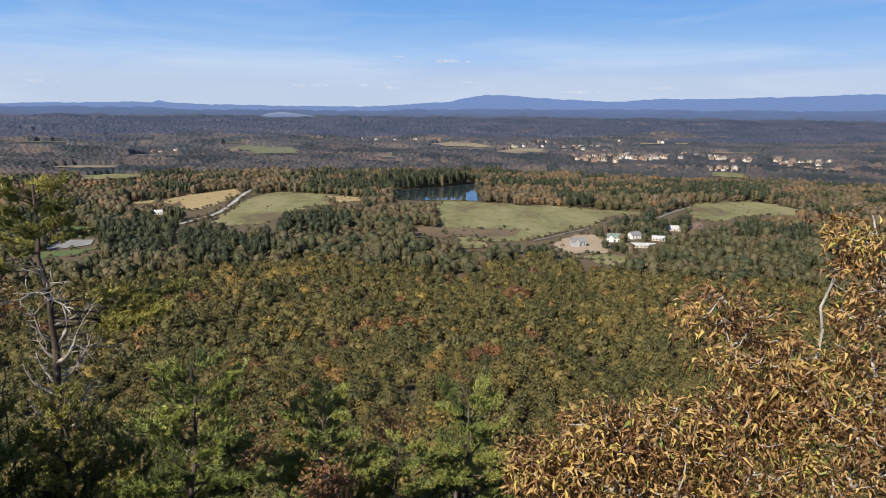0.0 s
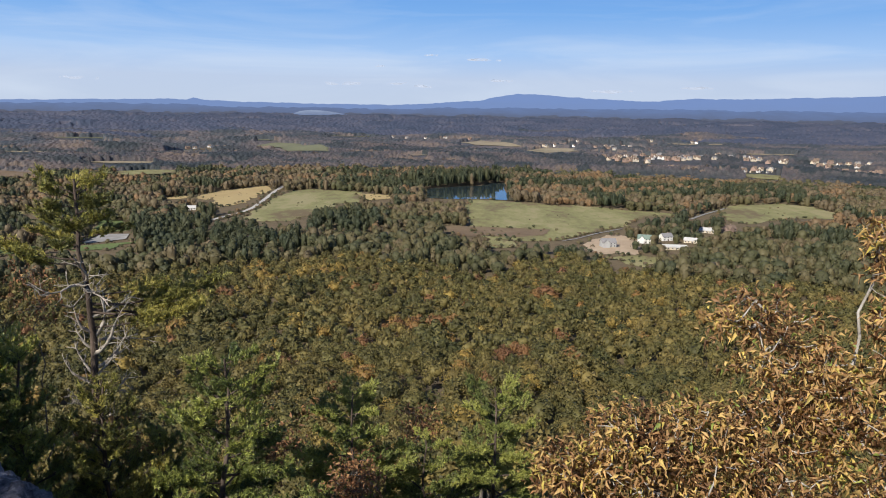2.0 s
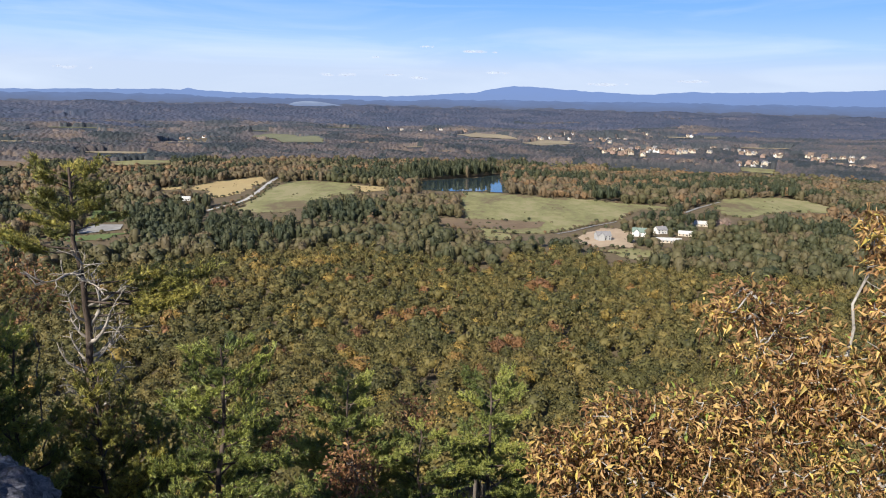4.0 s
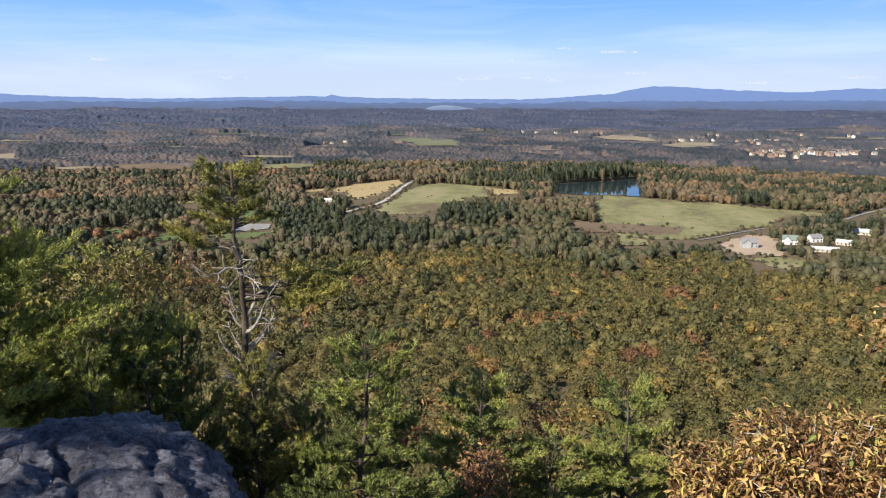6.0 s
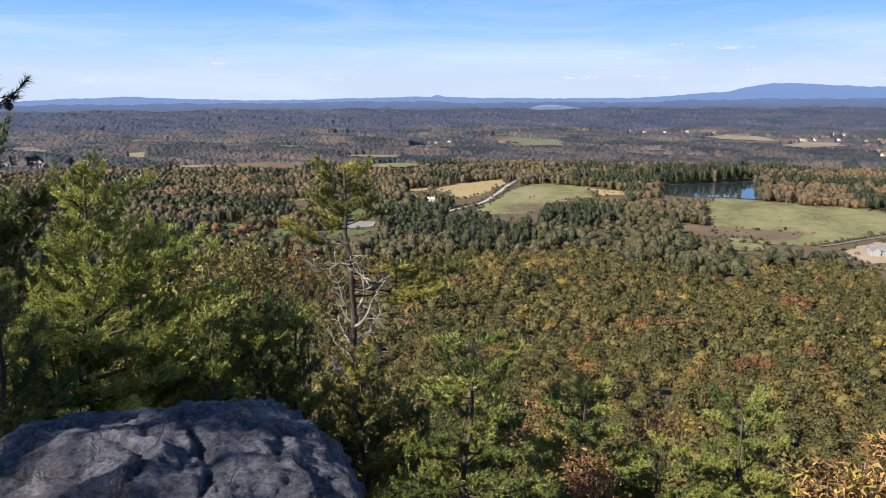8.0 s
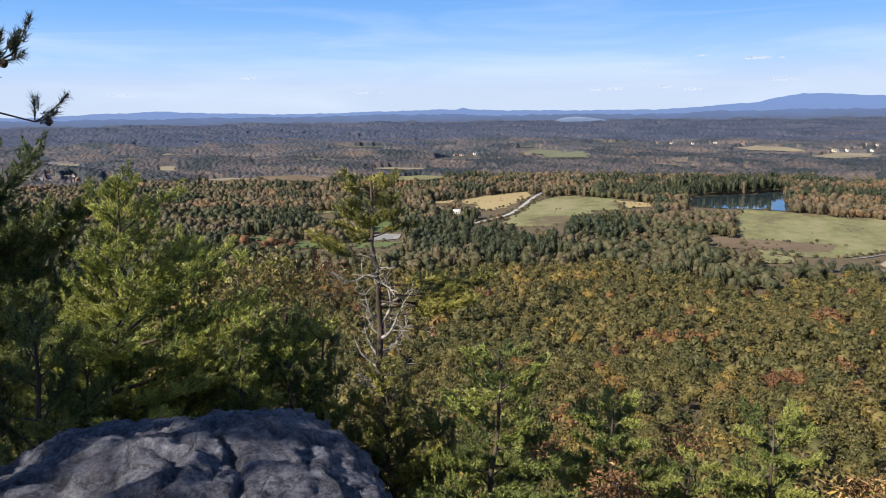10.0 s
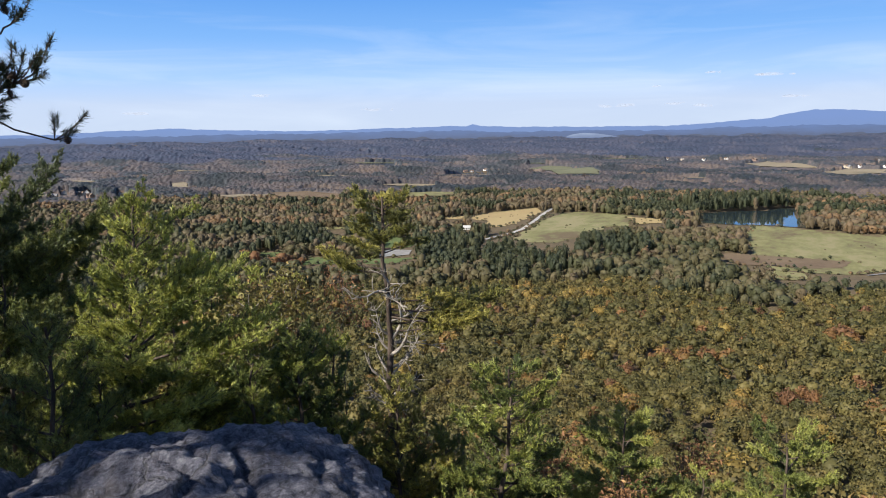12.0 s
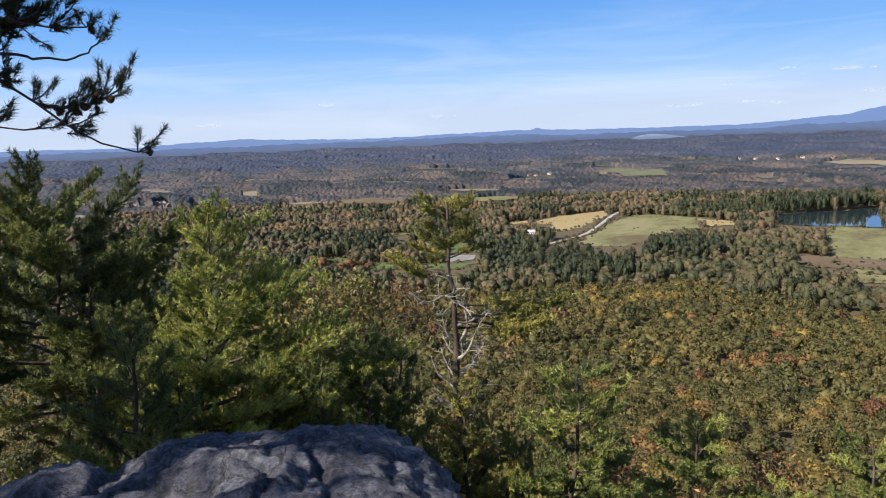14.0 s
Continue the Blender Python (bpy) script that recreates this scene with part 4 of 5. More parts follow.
def house(place, turn, w, d, h, peak, wall, roof, label, wing=0.0, windows=3, floors=1, group=""):
    """A gabled house: walls, roof, windows with frames, door, chimney, sometimes a cross wing."""
    t = thing("house", place, label, "house", group)
    t.rotation_euler = (0, 0, radians(turn))
    put("wall", gable_mesh("wall", w, d, h, peak, M_WALL[wall]), t)
    rf = put("roof", roof_mesh("roof", w, d, h, peak, M_ROOF[roof]), t)
    v, f = box(w * 0.2, w * 0.2 + 0.9, d * 0.12, d * 0.12 + 0.9, peak - 1.5, peak + 1.0)
    put("chimney", mesh_of("chimney", v, f, M_WALL["brick"]), rf)
    if wing:
        wo = put("wing", gable_mesh("wing", d * 0.75, w * wing, h, peak - 0.4, M_WALL[wall]), t)
        wo.location, wo.rotation_euler = (-w * 0.2, -d * 0.35, 0), (0, 0, radians(90))
        ro = put("wing_roof", roof_mesh("wing_roof", d * 0.75, w * wing, h, peak - 0.4, M_ROOF[roof]), t)
        ro.location, ro.rotation_euler = wo.location, wo.rotation_euler
    pv, pf = box(-0.55, 0.55, -0.06, 0.06, 0, 1.5)
    pane = mesh_of("window", pv, pf, M_PANE)
    fv, ff = joined([box(-0.7, 0.7, -0.04, 0.04, -0.15, 0), box(-0.7, 0.7, -0.04, 0.04, 1.5, 1.62), box(-0.7, -0.55, -0.04, 0.04, 0, 1.5), box(0.55, 0.7, -0.04, 0.04, 0, 1.5)])
    trim = mesh_of("window_frame", fv, ff, M_WALL["white"])
    for fl in range(floors):
        for n in range(windows):
            o = put("window", pane, t)
            o.location = ((n + 0.5) * w / windows - w / 2, -d / 2 - 0.03, 0.9 + 2.7 * fl)
            put("window_frame", trim, o)
    dv, df = box(-0.5, 0.5, -0.05, 0.05, 0, 2.05)
    o = put("door", mesh_of("door", dv, df, M_TRUNK), t)
    o.location = (w * 0.06, -d / 2 - 0.04, 0.02)
    return t


def ground_at(x, y, lift=0.3):
    return (x, y, float(ground_z(x, y)) + lift)


house(ground_at(152, 776), 8, 16, 10, 5.4, 9.2, "grey", "grey", "pale grey two-storey farmhouse with a grey roof", 0.45, 4, 2)
house(ground_at(199, 806), -12, 15, 10, 5.0, 9.0, "white", "green", "white farmhouse with a pale green metal roof", 0.4, 4, 2)
house(ground_at(228, 824), 20, 13, 9, 5.0, 8.4, "white", "grey", "white house among trees with a grey roof", 0.0, 3, 2)
house(ground_at(255, 812), -20, 18, 9, 3.0, 5.6, "cream", "pale", "long low house with a pale roof", 0.0, 5)
house(ground_at(223, 770), -6, 26, 9, 3.0, 5.0, "cream", "pale", "long pale farm shed with a metal roof", 0.0, 6)
house(ground_at(294, 884), -15, 20, 10, 3.2, 6.2, "cream", "pale", "long pale barn beside the pasture", 0.0, 5)
house(ground_at(324, 890), 30, 16, 10, 5.0, 8.8, "brick", "brown", "brick house behind the farm", 0.4, 3, 2)
house(ground_at(-396, 979), 15, 11, 8, 3.0, 6.0, "white", "pale", "small white cottage by the hay field", 0.0, 3)
house(ground_at(-40, 772), 30, 9, 6, 3.0, 5.2, "white", "pale", "small pale house among trees", 0.0, 3)
house(ground_at(560, 845), -20, 16, 11, 5.2, 9.4, "cream", "pale", "large pale house in the woods at the slope's foot", 0.4, 4, 2)

# suburb: a few house types, repeated
kinds = []
for n_, (w, d, h, pk, wall, roof) in enumerate(((14, 11, 6.0, 11.0, "cream", "brown"), (13, 10, 5.8, 10.5, "white", "brown"), (15, 11, 6.0, 11.5, "brick", "brown"), (13, 10, 5.6, 10.0, "cream", "grey"))):
    kinds.append(house((n_ * 40.0 + 640, 1850, -149.7), 10 + 25 * n_, w, d, h, pk, wall, roof, ("cream" if wall == "cream" else wall) + " two-storey suburban house with a " + roof + " roof", 0.42, 3, 2, "suburban houses"))
for x, y in hp:
    copy_thing(kinds[rng.integers(0, 4)], pose(*ground_at(x, y), 0, 0, rng.uniform(-60, 60)))

# ---- thin fair-weather clouds ----
m_cloud, nd, ln, b = nodes_of("cloud_wisp")
wisp = noise_tex(nd, ln, 0.012, 6, 0.65, stretch=(1, 1, 3))
em, cl, mix = nd.new("ShaderNodeEmission"), nd.new("ShaderNodeBsdfTransparent"), nd.new("ShaderNodeMixShader")
em.inputs["Color"].default_value = (0.50, 0.555, 0.67, 1)
ln.new(math_node(nd, ln, "MULTIPLY", math_node(nd, ln, "SUBTRACT", wisp.outputs["Fac"], 0.40), 2.4, True), mix.inputs[0])
ln.new(cl.outputs[0], mix.inputs[1])
ln.new(em.outputs[0], mix.inputs[2])
ln.new(mix.outputs[0], nd["Material Output"].inputs["Surface"])
cr_ = np.random.default_rng(15)
for left, up, wide in ((38.3, 2.7, 2.0), (-0.6, 3.6, 3.4), (3.4, 3.9, 1.2), (10.3, 1.6, 3.4), (7.4, 3.0, 0.8), (-1.9, 2.0, 2.4), (-10.5, 1.3, 3.6), (4.2, 1.5, 2.0), (6.0, 1.7, 1.6), (47, 1.4, 2.5), (29, 1.6, 2.6), (-17, 1.6, 3.0), (56, 2.0, 2.0)):
    bm = bmesh.new()
    for q in range(9):
        f_ = cr_.uniform(-1, 1)
        w = wide * 82 * 0.5 * cr_.uniform(0.2, 0.5) * (1.1 - abs(f_))
        mt = Matrix.Translation((f_ * wide * 41, 0, cr_.normal(0, 3))) @ Matrix.Diagonal((w, w * 0.5, 4.0 + w * 0.10, 1))
        bmesh.ops.create_icosphere(bm, subdivisions=2, radius=1.0, matrix=mt)
    me = bpy.data.meshes.new("cloud")
    bm.to_mesh(me)
    me.materials.append(m_cloud)
    c = put("cloud", me)
    c.location, c.rotation_euler = polar(left, up, 4720), (0, 0, radians(left))
    tagged(c, "small thin white cloud wisp low over the hills", "cloud", kind="structure")

# ---- near things: rock, pines, the gold-leaved tree ----


def boulder(name, centre, half, turn, seed, label, fine=5, tilt=0.0):
    """A weathered boulder: an oval worn into lobes, ledges and clefts."""
    bm = bmesh.new()
    bmesh.ops.create_icosphere(bm, subdivisions=fine, radius=1.0)
    off = Vector((seed * 3.7, seed * 1.3, -seed * 2.1))
    for v in bm.verts:
        p = v.co.copy()
        q = Vector((p.x * 0.8 + p.z * 0.5, p.y, p.z * 0.8 - p.x * 0.5)) + off
        bend = q + 0.22 * noise.noise_vector(q * 1.7)
        d = 0.13 * noise.noise(p * 1.3 + off) + 0.05 * noise.noise(p * 2.9 + off)
        near_, far_ = noise.voronoi(Vector((bend.x * 1.9, bend.y * 2.3, bend.z * 2.8)))[0][:2]
        d += 0.022 * (0.45 - near_) - 0.032 * max(0.0, 1 - (far_ - near_) / 0.06) * max(0.0, min(1.0, 0.6 + 2.0 * noise.noise(q * 2.1)))
        near_, far_ = noise.voronoi(Vector((bend.x * 5.2, bend.y * 6.0, bend.z * 7.0)))[0][:2]
        d -= 0.018 * max(0.0, 1 - (far_ - near_) / 0.08) * max(0.0, min(1.0, 0.5 + 2.5 * noise.noise(q * 3.3)))
        d += 0.10 * (0.35 - abs(noise.noise(Vector((bend.x * 2.0, bend.y * 3.0, bend.z * 3.2))))) + 0.026 * (0.35 - abs(noise.noise(bend * 6.2)))
        d += 0.020 * math.floor(3.5 * noise.noise(bend * 1.9)) / 3.5
        d -= 0.045 * max(0.0, 0.10 - abs(noise.noise(Vector((q.x * 1.6, q.y * 2.6, q.z * 3.4))))) / 0.10
        d += 0.035 * abs(noise.noise(Vector((q.x * 6, q.y * 8, q.z * 13)))) + 0.014 * noise.noise(q * 14) + 0.016 * noise.noise(q * 29) + 0.012 * noise.noise(q * 60)
        sq = max(abs(p.x), abs(p.y), abs(p.z)) ** 0.25
        v.co = p * (1 + d) / sq * 0.93
    for fc in bm.faces:
        fc.smooth = True
    me = bpy.data.meshes.new(name)
    bm.to_mesh(me)
    me.transform(Matrix.Diagonal((*half, 1)))
    me.materials.append(M_ROCK)
    ob = put(name, me)
    ob.matrix_world = Matrix.Translation(centre) @ Matrix.Rotation(radians(tilt), 4, Vector((-0.64, 0.77, 0))) @ Matrix.Rotation(radians(turn), 4, "Z")
    return tagged(ob, label, "rock")


boulder("boulder", (-2.31, 1.88, -2.20), (1.05, 0.85, 0.93), 46, 1, "large grey weathered quartzite boulder on the ledge", 7, 2.0)
boulder("boulder", (-3.03, 1.50, -1.97), (0.42, 0.40, 0.62), 20, 4, "small grey boulder beside the large one", 5)
boulder("ledge_rock", (0.0, -0.35, -2.62), (1.9, 1.25, 1.02), 5, 7, "grey rock ledge underfoot", 5)


def needles(p, d, count, length, width, seed):
    """Tufts of needles round shoots at p along d: thin triangles, as vertices (n, 3) and faces."""
    r = np.random.default_rng(seed)
    p, d = np.repeat(p, count, 0), np.repeat(unit(d), count, 0)
    n = len(p)
    side = unit(np.cross(d, r.normal(size=(n, 3))))
    a = r.uniform(0.25, 1.15, (n, 1))
    nd_ = d * np.cos(a) + side * np.sin(a)
    ln_ = length * r.uniform(0.65, 1.15, (n, 1))
    base = p - d * length * r.uniform(0.0, 1.3, (n, 1))
    w = unit(np.cross(nd_, r.normal(size=(n, 3)))) * width * 0.5
    v = np.stack([base - w, base + w, base + nd_ * ln_ + w * 0.3], 1).reshape(-1, 3)
    return v, np.arange(3 * n).reshape(-1, 3)


def bent(p0, direction, length, rise, wobble, r, n=6):
    """A limb that curves upward (or down) along its way."""
    p, d, out = np.array(p0, float), unit(np.array(direction, float)), [np.array(p0, float)]
    for _ in range(n):
        d = unit(d + np.array([0, 0, rise / n]) + r.normal(0, wobble, 3))
        p = p + d * length / n
        out.append(p.copy())
    return np.array(out)


def pine(base, line, reach, first, count, label, leaf_mat, seed, shape="cone", dead=0, thick=0.09, tuft=22, needle=0.056, wide=0.0105, dense=1.0, lean=None, name="pine_tree", flat=0.3, limbs=(), dead_from=0.45, inner=0.22, crook=0.035, snags=()):
    """A pine: trunk along line (points over the base), whorled limbs from the fraction first upward, each with its needles; dead snags below."""
    r = np.random.default_rng(seed)
    t = thing(name, tuple(base), label, "tree", "pines below the ledge")
    line = np.array(line, float)
    k = np.concatenate([[0], np.cumsum(np.linalg.norm(np.diff(line, axis=0), axis=1))])
    total = k[-1]
    s = np.linspace(0, total, 26)
    trunk = np.stack([np.interp(s, k, line[:, c]) for c in range(3)], -1)
    trunk[1:-1] += (r.normal(0, 0.012, (24, 3)) + crook * np.sin(s[1:-1, None] * np.array([2.1, 1.7, 1.0]) + seed)) * np.array([1, 1, 0])
    radii = thick * (1 - 0.9 * s / total) + 0.006
    v, f = tube(trunk, radii, 8)
    put("trunk", mesh_of("trunk", v, f, M_BARK, smooth=True), t)
    turn = r.uniform(0, 6.28)
    for n in range(count):
        h = first + (0.985 - first) * ((n + r.uniform(-0.3, 0.3)) / max(1, count - 1))
        h = min(max(h, first), 0.99)
        q = (h - first) / (1 - first)
        at = np.array([np.interp(h * total, s, trunk[:, c]) for c in range(3)])
        turn += 2.4 + r.uniform(-0.5, 0.5)
        if shape == "cone":
            length = reach * (0.16 + 0.92 * (1 - q) ** 0.8) * r.uniform(0.75, 1.15)
            up0 = 0.15 + 0.75 * q
        elif shape == "spire":
            length = reach * (0.07 + 1.0 * (1 - q) ** 0.9) * r.uniform(0.6, 1.25)
            up0 = 0.05 + 0.7 * q
        elif shape == "layer":
            length = reach * (0.2 + 0.85 * (1 - q) ** 0.6) * r.uniform(0.7, 1.2)
            up0 = 0.02 + 0.45 * q
        else:
            length = reach * (0.35 + 0.75 * math.sin(math.pi * min(1, 0.25 + 0.72 * q))) * r.uniform(0.55, 1.2)
            up0 = 0.0 + 0.6 * q
        if n < len(limbs):
            h, turn, length, up0 = limbs[n]
            at = np.array([np.interp(h * total, s, trunk[:, c]) for c in range(3)])
        dr = np.array([math.cos(turn), math.sin(turn), up0])
        if lean is not None:
            c = float(np.dot(dr[:2], lean))
            length *= 1 + 0.45 * c
        limb = bent(at, dr, length, {"cone": 0.35, "layer": 0.12, "spire": 0.2}.get(shape, 0.18), 0.07, r, 7)
        r0 = max(0.007, 0.016 * length ** 0.8)
        pieces = [tube(limb, np.linspace(r0, 0.004, len(limb)), 5)]
        sp, sd = [], []
        m = max(4, int(length / 0.05 * dense))
        for b in range(m):
            f_ = inner + (1 - inner) * (b + r.random()) / m
            i0 = min(len(limb) - 2, int(f_ * (len(limb) - 1)))
            w_ = f_ * (len(limb) - 1) - i0
            pt = limb[i0] * (1 - w_) + limb[i0 + 1] * w_
            fwd = unit(limb[i0 + 1] - limb[i0])
            sd_ = unit(np.cross(fwd, [0, 0, 1.0])) * r.choice([-1, 1])
            tw_d = unit(fwd * 0.75 + sd_ * r.uniform(0.4, 1.1) + np.array([0, 0, r.uniform(-0.1, flat)]))
            tw_l = length * r.uniform(0.16, 0.36) * (1.15 - 0.5 * f_) + 0.06
            tw = bent(pt, tw_d, tw_l, 0.4, 0.1, r, 3)
            pieces.append(tube(tw, np.linspace(0.0045, 0.0025, 4), 3))
            for e_ in range(max(2, int(tw_l / 0.06))):
                g = (e_ + 1) / max(2, int(tw_l / 0.06))
                j0 = min(2, int(g * 3))
                pp = tw[j0] + (tw[min(3, j0 + 1)] - tw[j0]) * (g * 3 - j0)
                sp.append(pp + r.normal(0, 0.02, 3))
                sd.append(unit(tw[min(3, j0 + 1)] - tw[max(0, j0 - (1 if j0 == 3 else 0))] + 1e-6) + r.normal(0, 0.45, 3) + np.array([0, 0, 0.35]))
        v, f = joined(pieces)
        br = put("branch", mesh_of("branch", v, f, M_BARK, smooth=True), t)
        v, f = needles(np.array(sp), np.array(sd), tuft, needle, wide, seed * 97 + n)
        put("needles", mesh_of("needles", v, f, leaf_mat), br)
    for n in range(dead):
        h = first * r.uniform(dead_from, 1.02)
        at = np.array([np.interp(h * total, s, trunk[:, c]) for c in range(3)])
        a_ = r.uniform(0, 6.28)
        L = r.uniform(0.25, 0.9)
        if n < len(snags):
            h, a_, L = snags[n]
            at = np.array([np.interp(h * total, s, trunk[:, c]) for c in range(3)])
        limb = bent(at, (math.cos(a_), math.sin(a_), 0.35 if n < len(snags) else r.uniform(-0.5, 0.3)), L, 1.1 if n < len(snags) else r.uniform(-0.3, 0.6), 0.2, r, 6)
        pieces = [tube(limb, np.linspace(0.012 + (0.028 if n < len(snags) else 0.016) * L, 0.006, 7), 5)]
        for b in range(9):
            c_ = r.integers(1, 7)
            w_ = bent(limb[c_], unit(limb[c_] - limb[c_ - 1]) + r.normal(0, 0.7, 3), L * r.uniform(0.15, 0.45), 0.1, 0.2, r, 4)
            pieces.append(tube(w_, np.linspace(0.010, 0.004, 5), 4))
            for e_ in (2, 3):
                pieces.append(tube(bent(w_[e_], unit(w_[e_] - w_[e_ - 1]) + r.normal(0, 0.7, 3), L * 0.14, 0.1, 0.2, r, 2), [0.004, 0.003, 0.002], 3))
        v, f = joined(pieces)
        put("dead_branch", mesh_of("dead_branch", v, f, M_DEAD, smooth=True), t, "bare bleached dead branch")
    return t


LATE = np.array([-0.22, -0.09, -0.04])


def pine_at(points, dist, foot, **kw):
    """A pine whose trunk passes the given bearings (left, up) at a distance, from its foot on the slope."""
    pts = [polar(l, u, dist / math.cos(radians(u))) + (LATE if points[0][0] > 33 else 0) for l, u in points]
    b0 = np.array([pts[0][0] + foot[0], pts[0][1] + foot[1], 0.0])
    b0[2] = float(ground_z(b0[0], b0[1])) - 0.1
    return pine(b0, [np.zeros(3)] + [p - b0 for p in pts], **kw)


# the open-crowned pine with dead snags
pine_at([(30.0, -21.3), (29.5, -17.7), (29.75, -13.6), (30.4, -10.6), (30.1, -8.0), (30.1, -5.5)], 11.2, (0.1, -0.1), reach=0.68, first=0.845, count=30,
        label="old open-crowned pine with yellow-green needles and bleached dead snags", leaf_mat=M_NEEDLE_OLD, seed=11, shape="flat", dead=18, dead_from=0.70, thick=0.125, tuft=28, needle=0.060, wide=0.0125, dense=1.4, flat=0.12, inner=0.42, crook=0.075, snags=[(0.57, 0.3, 0.55), (0.63, 3.3, 0.6), (0.665, 0.5, 0.8), (0.69, 5.9, 0.95), (0.655, 2.9, 0.5), (0.72, 0.1, 0.9), (0.595, 3.5, 0.45), (0.61, 0.6, 0.6), (0.585, 3.9, 0.4), (0.64, 0.2, 0.5), (0.70, 3.6, 0.5), (0.73, 3.9, 0.55), (0.76, 0.4, 0.6)],
        limbs=[(0.785, 0.45, 1.75, -0.22), (0.77, 0.1, 1.5, -0.16), (0.755, 0.7, 1.35, -0.12), (0.80, 0.9, 1.1, -0.1), (0.865, 3.5, 0.95, 0.05), (0.86, 3.9, 0.85, 0.0), (0.74, 0.3, 1.2, -0.1), (0.775, 0.6, 1.5, -0.3)])
# the young pine right of it
pine_at([(20.9, -30.3), (20.5, -22.9), (20.4, -19.6)], 7.6, (0, 0), reach=1.0, first=0.4, count=40, label="young bright green pine with soft long needles", leaf_mat=M_NEEDLE_BLUE, seed=12, shape="layer", flat=0.12, thick=0.06, needle=0.060, wide=0.012, tuft=34, dense=1.5)
# pines behind the boulder
pine_at([(36.4, -24.0), (36.0, -15.6)], 8.6, (0, 0), reach=1.3, first=0.3, count=38, label="young dark green pine behind the boulder", leaf_mat=M_NEEDLE_BLUE, seed=13, thick=0.06, tuft=30, dense=1.35, needle=0.06)
pine_at([(33.6, -24.5), (33.2, -17.5)], 9.0, (0, 0), reach=1.1, first=0.3, count=36, label="slim young pine behind the boulder", leaf_mat=M_NEEDLE_DARK, seed=14, thick=0.05, tuft=30, dense=1.35, needle=0.06)
pine_at([(49.7, -21.0), (48.9, -15.6), (47.6, -4.3)], 9.2, (0, 0), reach=1.8, first=0.48, count=74, label="tall yellow-green pine below the ledge", leaf_mat=M_NEEDLE, seed=15, shape="spire", lean=(0.67, 0.74), flat=0.12, thick=0.05, needle=0.062, tuft=28, dense=1.3)
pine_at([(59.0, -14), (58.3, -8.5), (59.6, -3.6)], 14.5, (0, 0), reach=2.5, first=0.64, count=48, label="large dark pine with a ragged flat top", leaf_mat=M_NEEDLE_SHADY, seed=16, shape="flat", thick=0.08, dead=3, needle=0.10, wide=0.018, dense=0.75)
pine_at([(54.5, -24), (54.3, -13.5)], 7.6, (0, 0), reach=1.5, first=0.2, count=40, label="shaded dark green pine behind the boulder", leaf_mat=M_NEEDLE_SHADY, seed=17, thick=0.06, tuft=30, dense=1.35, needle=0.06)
pine_at([(43.0, -24), (42.6, -12.4)], 14.5, (0, 0), reach=2.1, first=0.25, count=52, label="yellow-green pine among others below the ledge", leaf_mat=M_NEEDLE, seed=18, shape="layer", flat=0.12, thick=0.06, needle=0.10, wide=0.018)
pine_at([(25.5, -30), (25.8, -24.0)], 9.6, (0, 0), reach=1.3, first=0.25, count=36, label="low dark green pine in the shade of its neighbours", leaf_mat=M_NEEDLE_DARK, seed=19, thick=0.05, tuft=30, dense=1.35, needle=0.06)
pine_at([(9.9, -31), (9.9, -22.8)], 13.0, (0, 0), reach=1.5, first=0.42, count=30, label="yellow-green pine top below the ledge", leaf_mat=M_NEEDLE_DARK, seed=20, shape="layer", flat=0.12, thick=0.07, needle=0.075, wide=0.016, tuft=26, dense=1.25)
pine_at([(-2.6, -31), (-2.3, -22.4)], 14.5, (0, 0), reach=1.75, first=0.42, count=32, label="bright yellow-green pine top below the ledge", leaf_mat=M_NEEDLE_DARK, seed=21, shape="layer", flat=0.12, thick=0.08, needle=0.075, wide=0.016, tuft=26, dense=1.25)
pine_at([(3.5, -34), (3.6, -26.5)], 13.0, (0, 0), reach=1.3, first=0.42, count=26, label="low yellow-green pine top in a gap", leaf_mat=M_NEEDLE_DARK, seed=22, shape="layer", flat=0.12, thick=0.06, needle=0.075, wide=0.016, tuft=26, dense=1.25)
pine_at([(38.5, -19), (38.8, -11.2)], 17.0, (0, 0), reach=2.1, first=0.4, count=46, label="mid-slope pine in dull green", leaf_mat=M_NEEDLE, seed=23, shape="layer", flat=0.12, thick=0.10, tuft=12, needle=0.10, wide=0.022)
pine_at([(53.0, -16), (52.5, -7.8)], 17.0, (0, 0), reach=2.4, first=0.3, count=60, label="mid-slope pine with a broad dull green crown", leaf_mat=M_NEEDLE_SHADY, seed=24, thick=0.10, tuft=12, needle=0.10, wide=0.022)

pine_at([(29.6, -31), (29.4, -20.6)], 8.8, (0, 0), reach=1.25, first=0.2, count=46, label="low yellow-green pine before the old pine", leaf_mat=M_NEEDLE_OLD, seed=28, thick=0.05, tuft=30, dense=1.35, needle=0.06)
pine_at([(45.8, -22), (45.4, -11.5)], 13.0, (0, 0), reach=1.8, first=0.25, count=44, label="sunlit yellow-green pine in the gap behind the boulder", leaf_mat=M_NEEDLE, seed=25, shape="layer", flat=0.12, thick=0.05, needle=0.09, wide=0.016)
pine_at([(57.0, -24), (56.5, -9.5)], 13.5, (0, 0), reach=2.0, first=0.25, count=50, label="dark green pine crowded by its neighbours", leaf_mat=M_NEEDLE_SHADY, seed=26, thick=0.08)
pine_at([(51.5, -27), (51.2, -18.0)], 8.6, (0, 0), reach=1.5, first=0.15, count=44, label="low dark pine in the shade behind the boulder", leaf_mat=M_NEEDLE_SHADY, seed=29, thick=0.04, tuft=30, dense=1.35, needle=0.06)
